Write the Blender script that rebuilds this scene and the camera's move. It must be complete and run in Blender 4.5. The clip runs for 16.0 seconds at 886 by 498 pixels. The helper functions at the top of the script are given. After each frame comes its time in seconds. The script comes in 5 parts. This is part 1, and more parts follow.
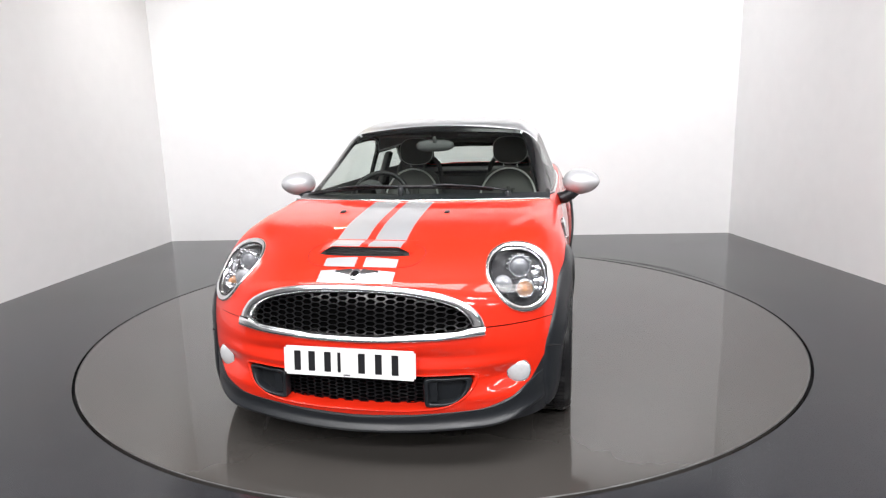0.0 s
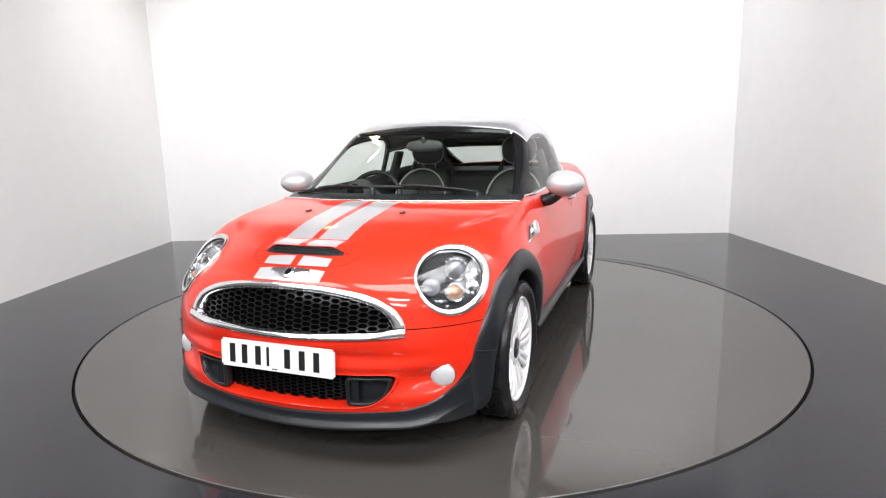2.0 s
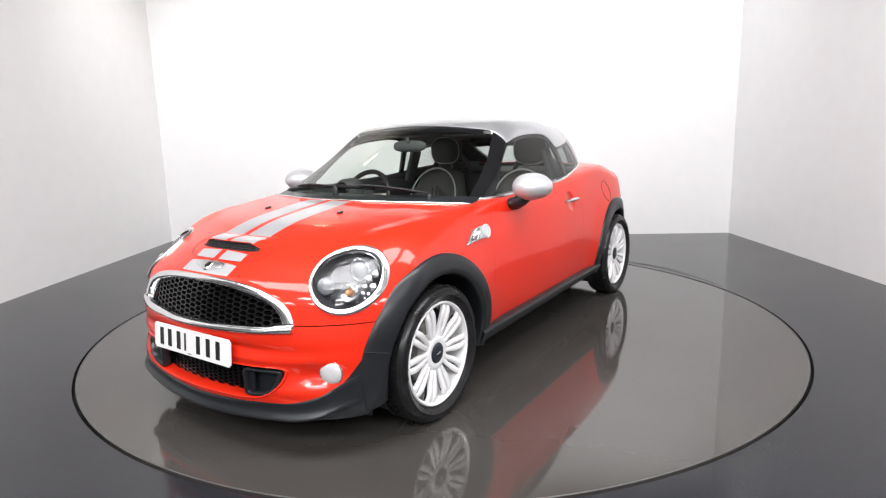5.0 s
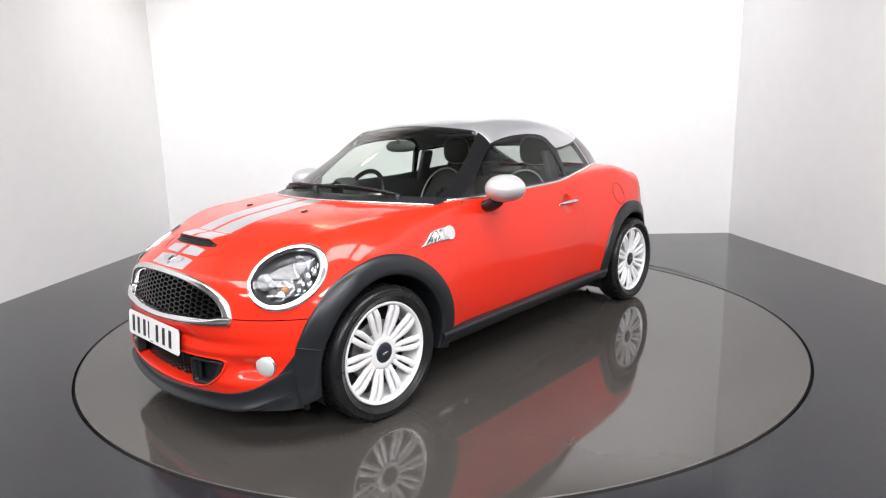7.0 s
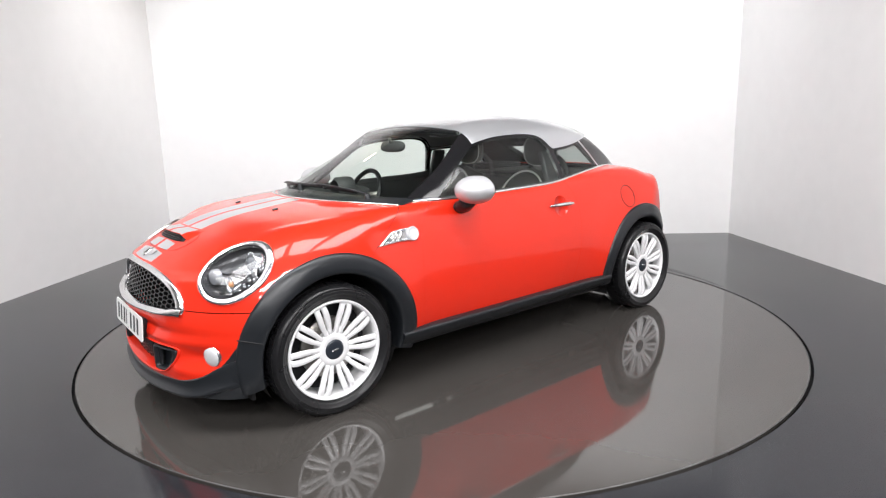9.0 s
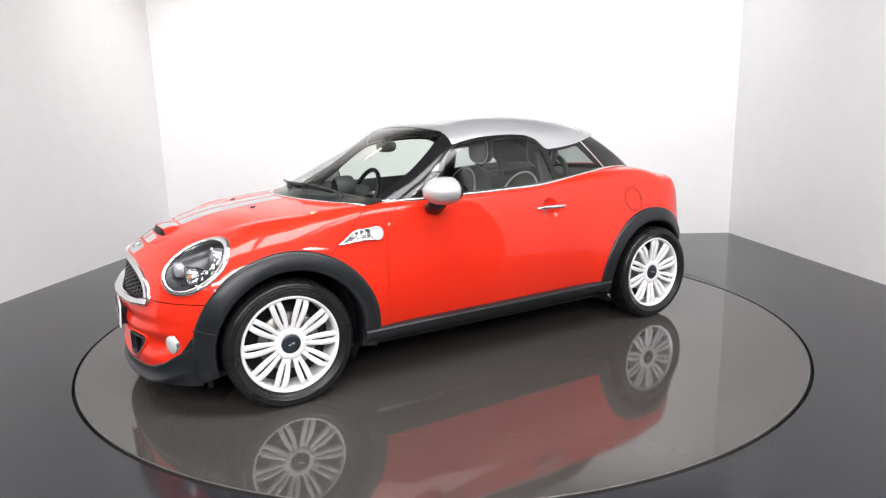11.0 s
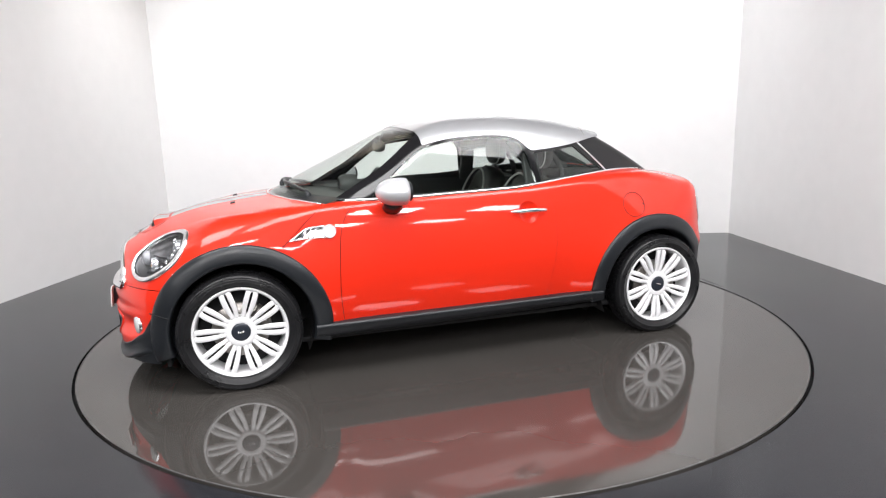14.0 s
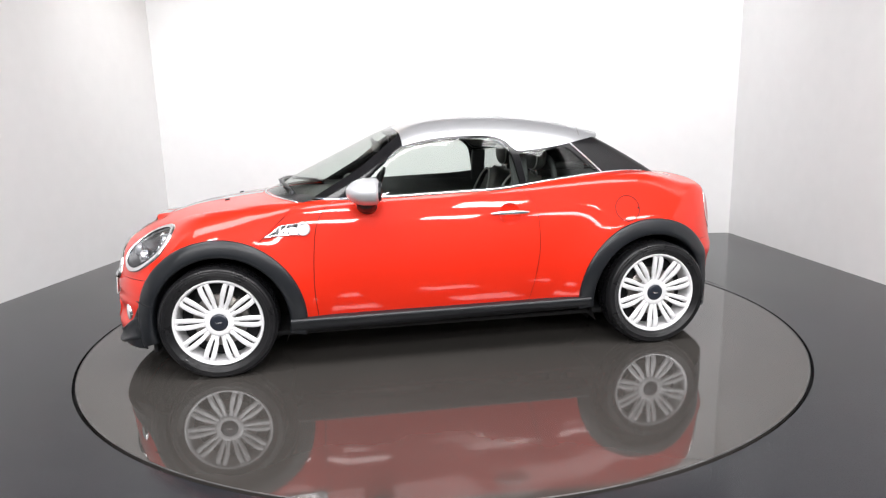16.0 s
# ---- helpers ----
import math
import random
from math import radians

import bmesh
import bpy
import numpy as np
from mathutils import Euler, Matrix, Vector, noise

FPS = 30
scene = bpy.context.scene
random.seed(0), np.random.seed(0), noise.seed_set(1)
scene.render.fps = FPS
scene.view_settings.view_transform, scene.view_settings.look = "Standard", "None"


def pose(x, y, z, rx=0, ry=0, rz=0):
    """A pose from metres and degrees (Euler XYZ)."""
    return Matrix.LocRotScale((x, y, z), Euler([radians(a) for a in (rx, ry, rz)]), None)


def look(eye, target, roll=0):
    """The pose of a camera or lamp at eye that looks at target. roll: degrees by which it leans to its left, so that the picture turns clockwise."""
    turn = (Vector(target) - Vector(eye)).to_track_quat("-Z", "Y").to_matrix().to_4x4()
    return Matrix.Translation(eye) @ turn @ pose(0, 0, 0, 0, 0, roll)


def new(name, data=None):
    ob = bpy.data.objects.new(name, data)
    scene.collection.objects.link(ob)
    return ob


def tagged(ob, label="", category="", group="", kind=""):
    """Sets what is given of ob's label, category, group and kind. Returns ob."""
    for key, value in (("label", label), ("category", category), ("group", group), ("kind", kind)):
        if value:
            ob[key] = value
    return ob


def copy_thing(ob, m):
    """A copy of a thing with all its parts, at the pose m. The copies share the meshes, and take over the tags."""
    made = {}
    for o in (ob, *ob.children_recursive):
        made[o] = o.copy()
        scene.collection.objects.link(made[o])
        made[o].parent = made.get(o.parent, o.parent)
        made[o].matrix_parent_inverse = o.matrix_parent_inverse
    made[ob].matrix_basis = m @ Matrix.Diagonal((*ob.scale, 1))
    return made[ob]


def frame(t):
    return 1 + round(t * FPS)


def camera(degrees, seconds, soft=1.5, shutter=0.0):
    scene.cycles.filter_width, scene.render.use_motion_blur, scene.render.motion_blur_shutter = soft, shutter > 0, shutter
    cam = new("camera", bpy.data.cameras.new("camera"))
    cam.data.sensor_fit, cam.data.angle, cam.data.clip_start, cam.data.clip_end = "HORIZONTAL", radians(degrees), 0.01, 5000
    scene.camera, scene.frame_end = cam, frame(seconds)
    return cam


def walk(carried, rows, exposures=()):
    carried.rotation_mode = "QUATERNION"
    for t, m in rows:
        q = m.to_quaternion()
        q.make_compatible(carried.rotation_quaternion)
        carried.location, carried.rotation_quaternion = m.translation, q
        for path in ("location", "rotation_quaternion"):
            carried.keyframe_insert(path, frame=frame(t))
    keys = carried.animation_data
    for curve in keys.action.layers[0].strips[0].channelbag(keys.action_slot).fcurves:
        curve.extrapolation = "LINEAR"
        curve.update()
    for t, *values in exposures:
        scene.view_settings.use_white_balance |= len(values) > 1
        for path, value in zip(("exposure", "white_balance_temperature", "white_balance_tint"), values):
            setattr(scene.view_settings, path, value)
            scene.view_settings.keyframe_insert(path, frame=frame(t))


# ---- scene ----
# camera: fixed on a stand before the turntable
cam = camera(73.11, 16.0, soft=1.2)
HOLD = Matrix.Translation((0, -4.0908, 1.2578)) @ pose(0, 0, 0, 0, 0, -0.26) @ pose(0, 0, 0, 90 - 10.969, 0, 0) @ pose(0, 0, 0, 0, 0, -1.498)
walk(cam, [(0, HOLD), (16, HOLD)])


# ---- light: ceiling panels of the studio, added fill lamps, dim surroundings ----
world = bpy.data.worlds.new("studio_world")
scene.world = world
world.use_nodes = True
world.node_tree.nodes["Background"].inputs[0].default_value = (0.9, 0.95, 1.0, 1)
world.node_tree.nodes["Background"].inputs[1].default_value = 0.05
CEILING = 4.0


def panel_or_fill(x, y, sx, sy, watts, colour=(1.0, 0.985, 0.995)):
    data = bpy.data.lights.new("panel_or_fill_light", "AREA")
    data.shape, data.size, data.size_y, data.energy, data.color = "RECTANGLE", sx, sy, watts, colour
    ob = new("panel_or_fill_light", data)
    ob.matrix_world = pose(x, y, CEILING - 0.06, 0, 0, 0)
    return ob


# the near row at -2.3 is added fill for car, deck and walls
for py, watts in ((-2.3, 92), (-6.1, 138), (-8.5, 112)):
    for px in (-2.4, 0.0, 2.4) if py > -3 else (-5.6, -2.6, 0.0, 2.6, 5.2):
        panel_or_fill(px, py, 2.0 if py > -3 else 1.2, 1.4 if py > -3 else 0.8, watts if abs(px) < 3 else watts * 0.6)
panel_or_fill(-1.83, 3.0, 0.25, 0.12, 5, (1.0, 0.82, 0.55))


def wall_fill_lamp(x, y, tx, ty, tz, watts):
    """An added, unseen long lamp under the ceiling, turned to brighten a wall."""
    ob = panel_or_fill(x, y, 1.5, 0.2, watts)
    ob.data.spread = radians(96)
    ob.matrix_world = look((x, y, CEILING - 0.12), (tx, ty, tz))


# added fills that lift the back and side walls towards white
for px in (-2.55, -0.85, 0.85, 2.55):
    wall_fill_lamp(px, 1.7, px * 1.02, 3.2, 1.3, 16)
wall_fill_lamp(-2.1, 1.6, -3.5, 1.7, 1.2, 4.4)
wall_fill_lamp(-2.1, -0.7, -3.5, -0.6, 1.2, 2.2)
wall_fill_lamp(2.1, 0.9, 3.5, 1.0, 1.4, 5)
wall_fill_lamp(2.1, -0.9, 3.5, -0.8, 1.4, 4)
scene.view_settings.exposure = 0.24


# ---- materials ----
def material(name, colour, rough=0.5, metal=0.0, coat=0.0, grain=0.0, scale=40.0, bump=0.0, spec=0.5, spots=0.0, broad=1.5):
    """A surface with two scales of variation: broad tone and fine grain."""
    m = bpy.data.materials.new(name)
    m.use_nodes = True
    nt = m.node_tree
    b = nt.nodes["Principled BSDF"]
    b.inputs["Roughness"].default_value = rough
    b.inputs["Metallic"].default_value = metal
    b.inputs["Coat Weight"].default_value = coat
    b.inputs["Coat Roughness"].default_value = 0.02
    b.inputs["Specular IOR Level"].default_value = spec
    b.inputs["Base Color"].default_value = (*colour, 1)
    if grain or bump or spots:
        geo = nt.nodes.new("ShaderNodeTexCoord")
        fine = nt.nodes.new("ShaderNodeTexNoise")
        fine.inputs["Scale"].default_value, fine.inputs["Detail"].default_value = scale, 4
        wide = nt.nodes.new("ShaderNodeTexNoise")
        wide.inputs["Scale"].default_value, wide.inputs["Detail"].default_value = broad, 3
        nt.links.new(geo.outputs["Object"], fine.inputs["Vector"])
        nt.links.new(geo.outputs["Object"], wide.inputs["Vector"])
        add = nt.nodes.new("ShaderNodeMath")
        add.operation = "ADD"
        nt.links.new(fine.outputs["Fac"], add.inputs[0])
        nt.links.new(wide.outputs["Fac"], add.inputs[1])
        ramp = nt.nodes.new("ShaderNodeMapRange")
        ramp.inputs["From Min"].default_value, ramp.inputs["From Max"].default_value = 0.6, 1.4
        nt.links.new(add.outputs[0], ramp.inputs["Value"])
        mix = nt.nodes.new("ShaderNodeMix")
        mix.data_type = "RGBA"
        mix.inputs[6].default_value = (*[c * (1 - grain) for c in colour], 1)
        mix.inputs[7].default_value = (*[min(1, c * (1 + grain)) for c in colour], 1)
        nt.links.new(ramp.outputs[0], mix.inputs[0])
        nt.links.new(mix.outputs[2], b.inputs["Base Color"])
        if spots:
            rr = nt.nodes.new("ShaderNodeMapRange")
            rr.inputs["From Min"].default_value, rr.inputs["From Max"].default_value = 0.3, 0.7
            rr.inputs["To Min"].default_value, rr.inputs["To Max"].default_value = max(0, rough - spots), rough + spots
            nt.links.new(wide.outputs["Fac"], rr.inputs["Value"])
            nt.links.new(rr.outputs[0], b.inputs["Roughness"])
        if bump:
            bp = nt.nodes.new("ShaderNodeBump")
            bp.inputs["Strength"].default_value, bp.inputs["Distance"].default_value = bump, 0.002
            nt.links.new(fine.outputs["Fac"], bp.inputs["Height"])
            nt.links.new(bp.outputs[0], b.inputs["Normal"])
    return m


def glass_material(name, tint):
    m = bpy.data.materials.new(name)
    m.use_nodes = True
    nt = m.node_tree
    nt.nodes.remove(nt.nodes["Principled BSDF"])
    out = nt.nodes["Material Output"]
    clear = nt.nodes.new("ShaderNodeBsdfTransparent")
    clear.inputs[0].default_value = (*tint, 1)
    gloss = nt.nodes.new("ShaderNodeBsdfGlossy")
    gloss.inputs["Roughness"].default_value = 0.01
    lw = nt.nodes.new("ShaderNodeLayerWeight")
    lw.inputs[0].default_value = 0.5
    five = nt.nodes.new("ShaderNodeMath")
    five.operation, five.inputs[1].default_value = "POWER", 5
    nt.links.new(lw.outputs["Facing"], five.inputs[0])
    fr = nt.nodes.new("ShaderNodeMapRange")
    fr.inputs["To Min"].default_value, fr.inputs["To Max"].default_value = 0.045, 0.75
    nt.links.new(five.outputs[0], fr.inputs["Value"])
    mix = nt.nodes.new("ShaderNodeMixShader")
    nt.links.new(fr.outputs[0], mix.inputs[0])
    nt.links.new(clear.outputs[0], mix.inputs[1])
    nt.links.new(gloss.outputs[0], mix.inputs[2])
    nt.links.new(mix.outputs[0], out.inputs[0])
    return m


RED = material("red_paint", (0.71, 0.023, 0.0065), 0.40, 0.0, 0.75, grain=0.03, scale=900, spec=0.15)
SILVER = material("silver_paint", (0.62, 0.63, 0.65), 0.33, 0.70, 0.5, grain=0.05, scale=1500)
CAPSILVER = material("silver_cap", (0.58, 0.59, 0.61), 0.38, 0.35, 0.6, grain=0.04, scale=1500)
STRIPE = material("silver_stripe", (0.48, 0.49, 0.51), 0.40, 0.5, 0.6, grain=0.05, scale=1500)
GLOSSBLACK = material("gloss_black", (0.010, 0.010, 0.011), 0.10, 0.0, 0.0, grain=0.1, scale=300, spec=0.4)
CAPNAVY = material("cap_dark_navy", (0.022, 0.027, 0.038), 0.3, 0.2, grain=0.08, scale=200)
PLASTIC = material("black_plastic", (0.012, 0.0138, 0.0165), 0.33, grain=0.15, scale=700, bump=0.10, broad=5, spec=0.45, spots=0.04)
DARK = material("dark_void", (0.008, 0.008, 0.009), 0.8, grain=0.2, scale=60)
# near-black colour that paints the shade deep behind the meshes
DEPTHSHADE = material("depth_shade_black", (0.002, 0.002, 0.002), 0.9, grain=0.2, scale=60, spec=0.05)
MESHBLACK = material("grille_black", (0.004, 0.004, 0.0045), 0.24, grain=0.15, scale=80)
CHROME = material("chrome", (0.86, 0.86, 0.87), 0.20, 1.0, grain=0.02, scale=90)
RUBBER = material("tyre_rubber", (0.010, 0.010, 0.011), 0.30, grain=0.25, scale=220, bump=0.15, broad=9, spec=0.32, spots=0.06)
RIMWHITE = material("alloy_white_silver", (0.84, 0.84, 0.85), 0.32, 0.1, 0.5, grain=0.03, scale=500)
STEEL = material("brake_steel", (0.33, 0.31, 0.29), 0.4, 0.9, grain=0.2, scale=120)
GLASS = glass_material("window_glass", (0.86, 0.91, 0.88))
TINTED = glass_material("tinted_glass", (0.62, 0.66, 0.64))
LENS = glass_material("lamp_lens", (0.95, 0.96, 0.97))
LEATHER = material("black_leather", (0.085, 0.084, 0.078), 0.5, grain=0.2, scale=160, bump=0.3, broad=8)
PIPING = material("light_piping", (0.62, 0.62, 0.60), 0.55, grain=0.05, scale=200)
TRIMDARK = material("cabin_plastic", (0.055, 0.056, 0.056), 0.55, grain=0.15, scale=300, bump=0.15)
LINING = material("grey_headlining", (0.18, 0.18, 0.175), 0.9, grain=0.1, scale=200)
AMBER = material("amber_bulb", (0.85, 0.40, 0.18), 0.2, grain=0.1, scale=60)
LAMPWHITE = material("frosted_reflector", (0.85, 0.86, 0.88), 0.12, 0.85, grain=0.06, scale=60)
WHITEPLASTIC = material("white_plate", (0.84, 0.84, 0.83), 0.3, grain=0.02, scale=100)
INK = material("plate_ink", (0.012, 0.012, 0.014), 0.4, grain=0.1, scale=100)
# grey of the unseen hall, set for fill and reflections on the car
HALLGREY = material("unseen_hall_grey", (0.19, 0.19, 0.19), 0.7, grain=0.1, scale=5, broad=0.6)
EDGEDARK = material("worn_dark_edge", (0.11, 0.11, 0.11), 0.4, 0.5, grain=0.4, scale=25, broad=6)
SCUFF = material("floor_scuff", (0.075, 0.076, 0.08), 0.45, grain=0.3, scale=30, broad=4)
WALLPAINT = material("white_wall_paint", (0.80, 0.80, 0.80), 0.6, grain=0.025, scale=6, bump=0.04, broad=0.6)
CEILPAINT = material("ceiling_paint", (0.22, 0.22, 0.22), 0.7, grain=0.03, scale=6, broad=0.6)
FLOORPAINT = material("grey_floor_paint", (0.018, 0.019, 0.022), 0.13, grain=0.10, scale=3, bump=0.02, spots=0.05, broad=0.7, spec=0.32)
DISCPAINT = material("turntable_paint", (0.048, 0.0445, 0.041), 0.06, grain=0.08, scale=3, bump=0.015, spots=0.03, broad=0.8, spec=0.72)


# ---- mesh helpers ----
def link(name, mesh, mat, parent=None, label="", smooth=True):
    if mat:
        mesh.materials.append(mat)
    if smooth:
        mesh.polygons.foreach_set("use_smooth", np.ones(len(mesh.polygons), dtype=bool))
    ob = new(name, mesh)
    if parent:
        ob.parent = parent
    return tagged(ob, label)


def part(name, bm, mat, parent=None, label="", smooth=True):
    bmesh.ops.recalc_face_normals(bm, faces=bm.faces)
    mesh = bpy.data.meshes.new(name)
    bm.to_mesh(mesh)
    bm.free()
    return link(name, mesh, mat, parent, label, smooth)


def raw(name, v, f, mat, parent=None, label="", smooth=True, normals=None):
    mesh = bpy.data.meshes.new(name)
    mesh.from_pydata(np.asarray(v).tolist(), [], np.asarray(f).tolist() if not isinstance(f, list) else f)
    mesh.update()
    ob = link(name, mesh, mat, parent, label, smooth)
    if normals is not None:
        mesh.normals_split_custom_set_from_vertices(normals.tolist())
    return ob


def flat_shade_edges(ob, degrees=35):
    """Keep hard edges hard on a smooth mesh."""
    bm = bmesh.new()
    bm.from_mesh(ob.data)
    for e in bm.edges:
        e.smooth = len(e.link_faces) == 2 and e.calc_face_angle(0) < radians(degrees)
    bm.to_mesh(ob.data)
    bm.free()
    return ob


def box_bm(x0, y0, z0, x1, y1, z1, bevel=0.0, seg=2):
    bm = bmesh.new()
    bmesh.ops.create_cube(bm, size=1)
    for v in bm.verts:
        v.co = Vector(((x0 + x1) / 2 + v.co.x * (x1 - x0), (y0 + y1) / 2 + v.co.y * (y1 - y0), (z0 + z1) / 2 + v.co.z * (z1 - z0)))
    if bevel:
        bmesh.ops.bevel(bm, geom=list(bm.edges), offset=bevel, segments=seg, profile=0.5, affect="EDGES")
    return bm


def lathe(profile, n=64, axis="y"):
    """Rings of (radius, along) turned about an axis."""
    p = np.array(profile)
    a = np.linspace(0, 2 * math.pi, n, endpoint=False)
    r, h = p[:, 0][:, None], p[:, 1][:, None]
    c, s = r * np.cos(a), r * np.sin(a)
    h = np.broadcast_to(h, c.shape)
    v = np.stack([c, h, s] if axis == "y" else [h, c, s] if axis == "x" else [c, s, h], -1).reshape(-1, 3)
    f = [(i * n + j, i * n + (j + 1) % n, (i + 1) * n + (j + 1) % n, (i + 1) * n + j) for i in range(len(p) - 1) for j in range(n)]
    return v, f


def sweep(path, section, closed=False, ups=None):
    """A section (list of (side, up)) carried along a path."""
    P = np.array(path, float)
    n = len(P)
    T = np.gradient(P, axis=0) if not closed else (np.roll(P, -1, 0) - np.roll(P, 1, 0))
    T /= np.linalg.norm(T, axis=1)[:, None] + 1e-12
    U = np.broadcast_to(np.array(ups if ups is not None else (0, 0, 1.0), float), P.shape)
    S = np.cross(T, U)
    S /= np.linalg.norm(S, axis=1)[:, None] + 1e-12
    U = np.cross(S, T)
    sec = np.array(section)
    m = len(sec)
    v = (P[:, None] + S[:, None] * sec[None, :, :1] + U[:, None] * sec[None, :, 1:]).reshape(-1, 3)
    f = []
    for i in range(n if closed else n - 1):
        k = (i + 1) % n
        f += [(i * m + j, i * m + (j + 1) % m, k * m + (j + 1) % m, k * m + j) for j in range(m)]
    if not closed:
        f += [tuple(range(m))[::-1], tuple((n - 1) * m + j for j in range(m))]
    return v, f


def disc_section(r, n=8, flat=1.0):
    return [(r * math.cos(a), r * flat * math.sin(a)) for a in np.linspace(0, 2 * math.pi, n, endpoint=False)]


def spline(points, x):
    """Smooth monotone-ish curve through points (Catmull-Rom slopes)."""
    p = np.array(sorted(points))
    X, Y = p[:, 0], p[:, 1]
    d = np.diff(Y) / np.diff(X)
    m = np.r_[d[0], (d[1:] * np.diff(X)[:-1] + d[:-1] * np.diff(X)[1:]) / (np.diff(X)[1:] + np.diff(X)[:-1]), d[-1]]
    x = np.asarray(x, float)
    i = np.clip(np.searchsorted(X, x) - 1, 0, len(X) - 2)
    h = X[i + 1] - X[i]
    t = (x - X[i]) / h
    inner = Y[i] * (1 + 2 * t) * (1 - t) ** 2 + h * m[i] * t * (1 - t) ** 2 + Y[i + 1] * t * t * (3 - 2 * t) + h * m[i + 1] * t * t * (t - 1)
    return np.where(t < 0, Y[0] + m[0] * (x - X[0]), np.where(t > 1, Y[-1] + m[-1] * (x - X[-1]), inner))


def closed_curve(points, n=120):
    """Rounded closed outline through points."""
    p = np.array(points, float)
    k = len(p)
    out = []
    for i in range(k):
        a, b, c, d = p[i - 1], p[i], p[(i + 1) % k], p[(i + 2) % k]
        for t in np.linspace(0, 1, max(4, 2 * n // k), endpoint=False):
            out.append(0.5 * (2 * b + (c - a) * t + (2 * a - 5 * b + 4 * c - d) * t * t + (3 * b - a - 3 * c + d) * t ** 3))
    out = np.array(out)
    ring = np.vstack([out, out[:1]])
    far = np.r_[0, np.cumsum(np.linalg.norm(np.diff(ring, axis=0), axis=1))]
    at = np.linspace(0, far[-1], n, endpoint=False)
    return np.stack([np.interp(at, far, ring[:, 0]), np.interp(at, far, ring[:, 1])], -1)


def outline_distance(poly, a, b):
    """Signed distance of points (a, b) to a closed outline, negative inside."""
    P = np.asarray(poly)
    Q = np.roll(P, -1, 0)
    best = np.full(a.shape, 1e9)
    inside = np.zeros(a.shape, bool)
    for (x1, y1), (x2, y2) in zip(P, Q):
        ex, ey = x2 - x1, y2 - y1
        t = np.clip(((a - x1) * ex + (b - y1) * ey) / (ex * ex + ey * ey + 1e-15), 0, 1)
        best = np.minimum(best, (a - x1 - t * ex) ** 2 + (b - y1 - t * ey) ** 2)
        if y1 != y2:
            inside ^= ((y1 > b) != (y2 > b)) & (a < (x2 - x1) * (b - y1) / (y2 - y1) + x1)
    return np.where(inside, -1, 1) * np.sqrt(best)


def split(V, T, phi):
    """Cut a triangle mesh cleanly along phi = 0: (vertices, triangles with phi < 0, triangles with phi > 0)."""
    s = np.asarray(phi(V), float).copy()
    s[np.abs(s) < 1e-6] = 1e-6
    neg = s < 0
    k = neg[T].sum(1)
    low, high, mixed = T[k == 3], T[k == 0], T[(k == 1) | (k == 2)]
    made, extra, lo, hi = {}, [], [], []

    def mid(a, b):
        key = (a, b) if a < b else (b, a)
        if key not in made:
            i, j = key
            made[key] = len(V) + len(extra)
            extra.append(V[i] + (V[j] - V[i]) * (s[i] / (s[i] - s[j])))
        return made[key]

    for t in mixed.tolist():
        odd = [q for q in range(3) if neg[t[q]] != neg[t[q - 1]] and neg[t[q]] != neg[t[(q + 1) % 3]]][0]
        a, b, c = t[odd], t[(odd + 1) % 3], t[(odd + 2) % 3]
        ab, ac = mid(a, b), mid(a, c)
        one, two = (lo, hi) if neg[a] else (hi, lo)
        one.append((a, ab, ac))
        two += [(ab, b, c), (ab, c, ac)]
    V = np.vstack([V, np.array(extra).reshape(-1, 3)])
    join = lambda base, more: np.vstack([base, np.array(more, int).reshape(-1, 3)])
    return V, join(low, lo), join(high, hi)


def smax(a, b, r):
    h = np.maximum(r - np.abs(a - b), 0) / r
    return np.maximum(a, b) + h * h * r * 0.25


def ramp01(x, a, b):
    t = np.clip((x - a) / (b - a), 0, 1)
    return t * t * (3 - 2 * t)


# ---- the car's form: x forward, y to its left, z up, origin under mid wheelbase ----
CENTRE = [(1.955, 0.20), (1.93, 0.44), (1.908, 0.56), (1.888, 0.625), (1.868, 0.665), (1.84, 0.695), (1.795, 0.725), (1.70, 0.782), (1.62, 0.818), (1.48, 0.864), (1.257, 0.903),
          (1.046, 0.928), (0.8, 0.948), (0.55, 0.962), (0.27, 0.975), (-0.04, 0.984), (-0.41, 0.998), (-0.7, 1.016), (-1.0, 1.030), (-1.2, 1.026), (-1.38, 1.004), (-1.57, 0.965), (-1.70, 0.942),
          (-1.765, 0.90), (-1.80, 0.80), (-1.83, 0.60)]
CENTRE_X = np.linspace(-1.9, 2.0, 1200)
CENTRE_Z = spline(CENTRE, CENTRE_X)
WHEEL_F, WHEEL_R, WHEEL_Z = 1.2335, -1.2335, 0.303
ARCH_F, ARCH_R, ARCH_Z, ARCH_OUT, ARCH_IN = 1.215, -1.205, 0.303, 0.443, 0.350


def half_width(x, z):
    w = 0.802 - 0.50 * (z - 0.54) ** 2 - 0.012 * (x / 1.2) ** 2
    for a in (ARCH_F, ARCH_R):
        r = np.hypot(x - a, z - ARCH_Z)
        w = w + 0.022 * np.exp(-((r - 0.40) / 0.13) ** 2)
    return w


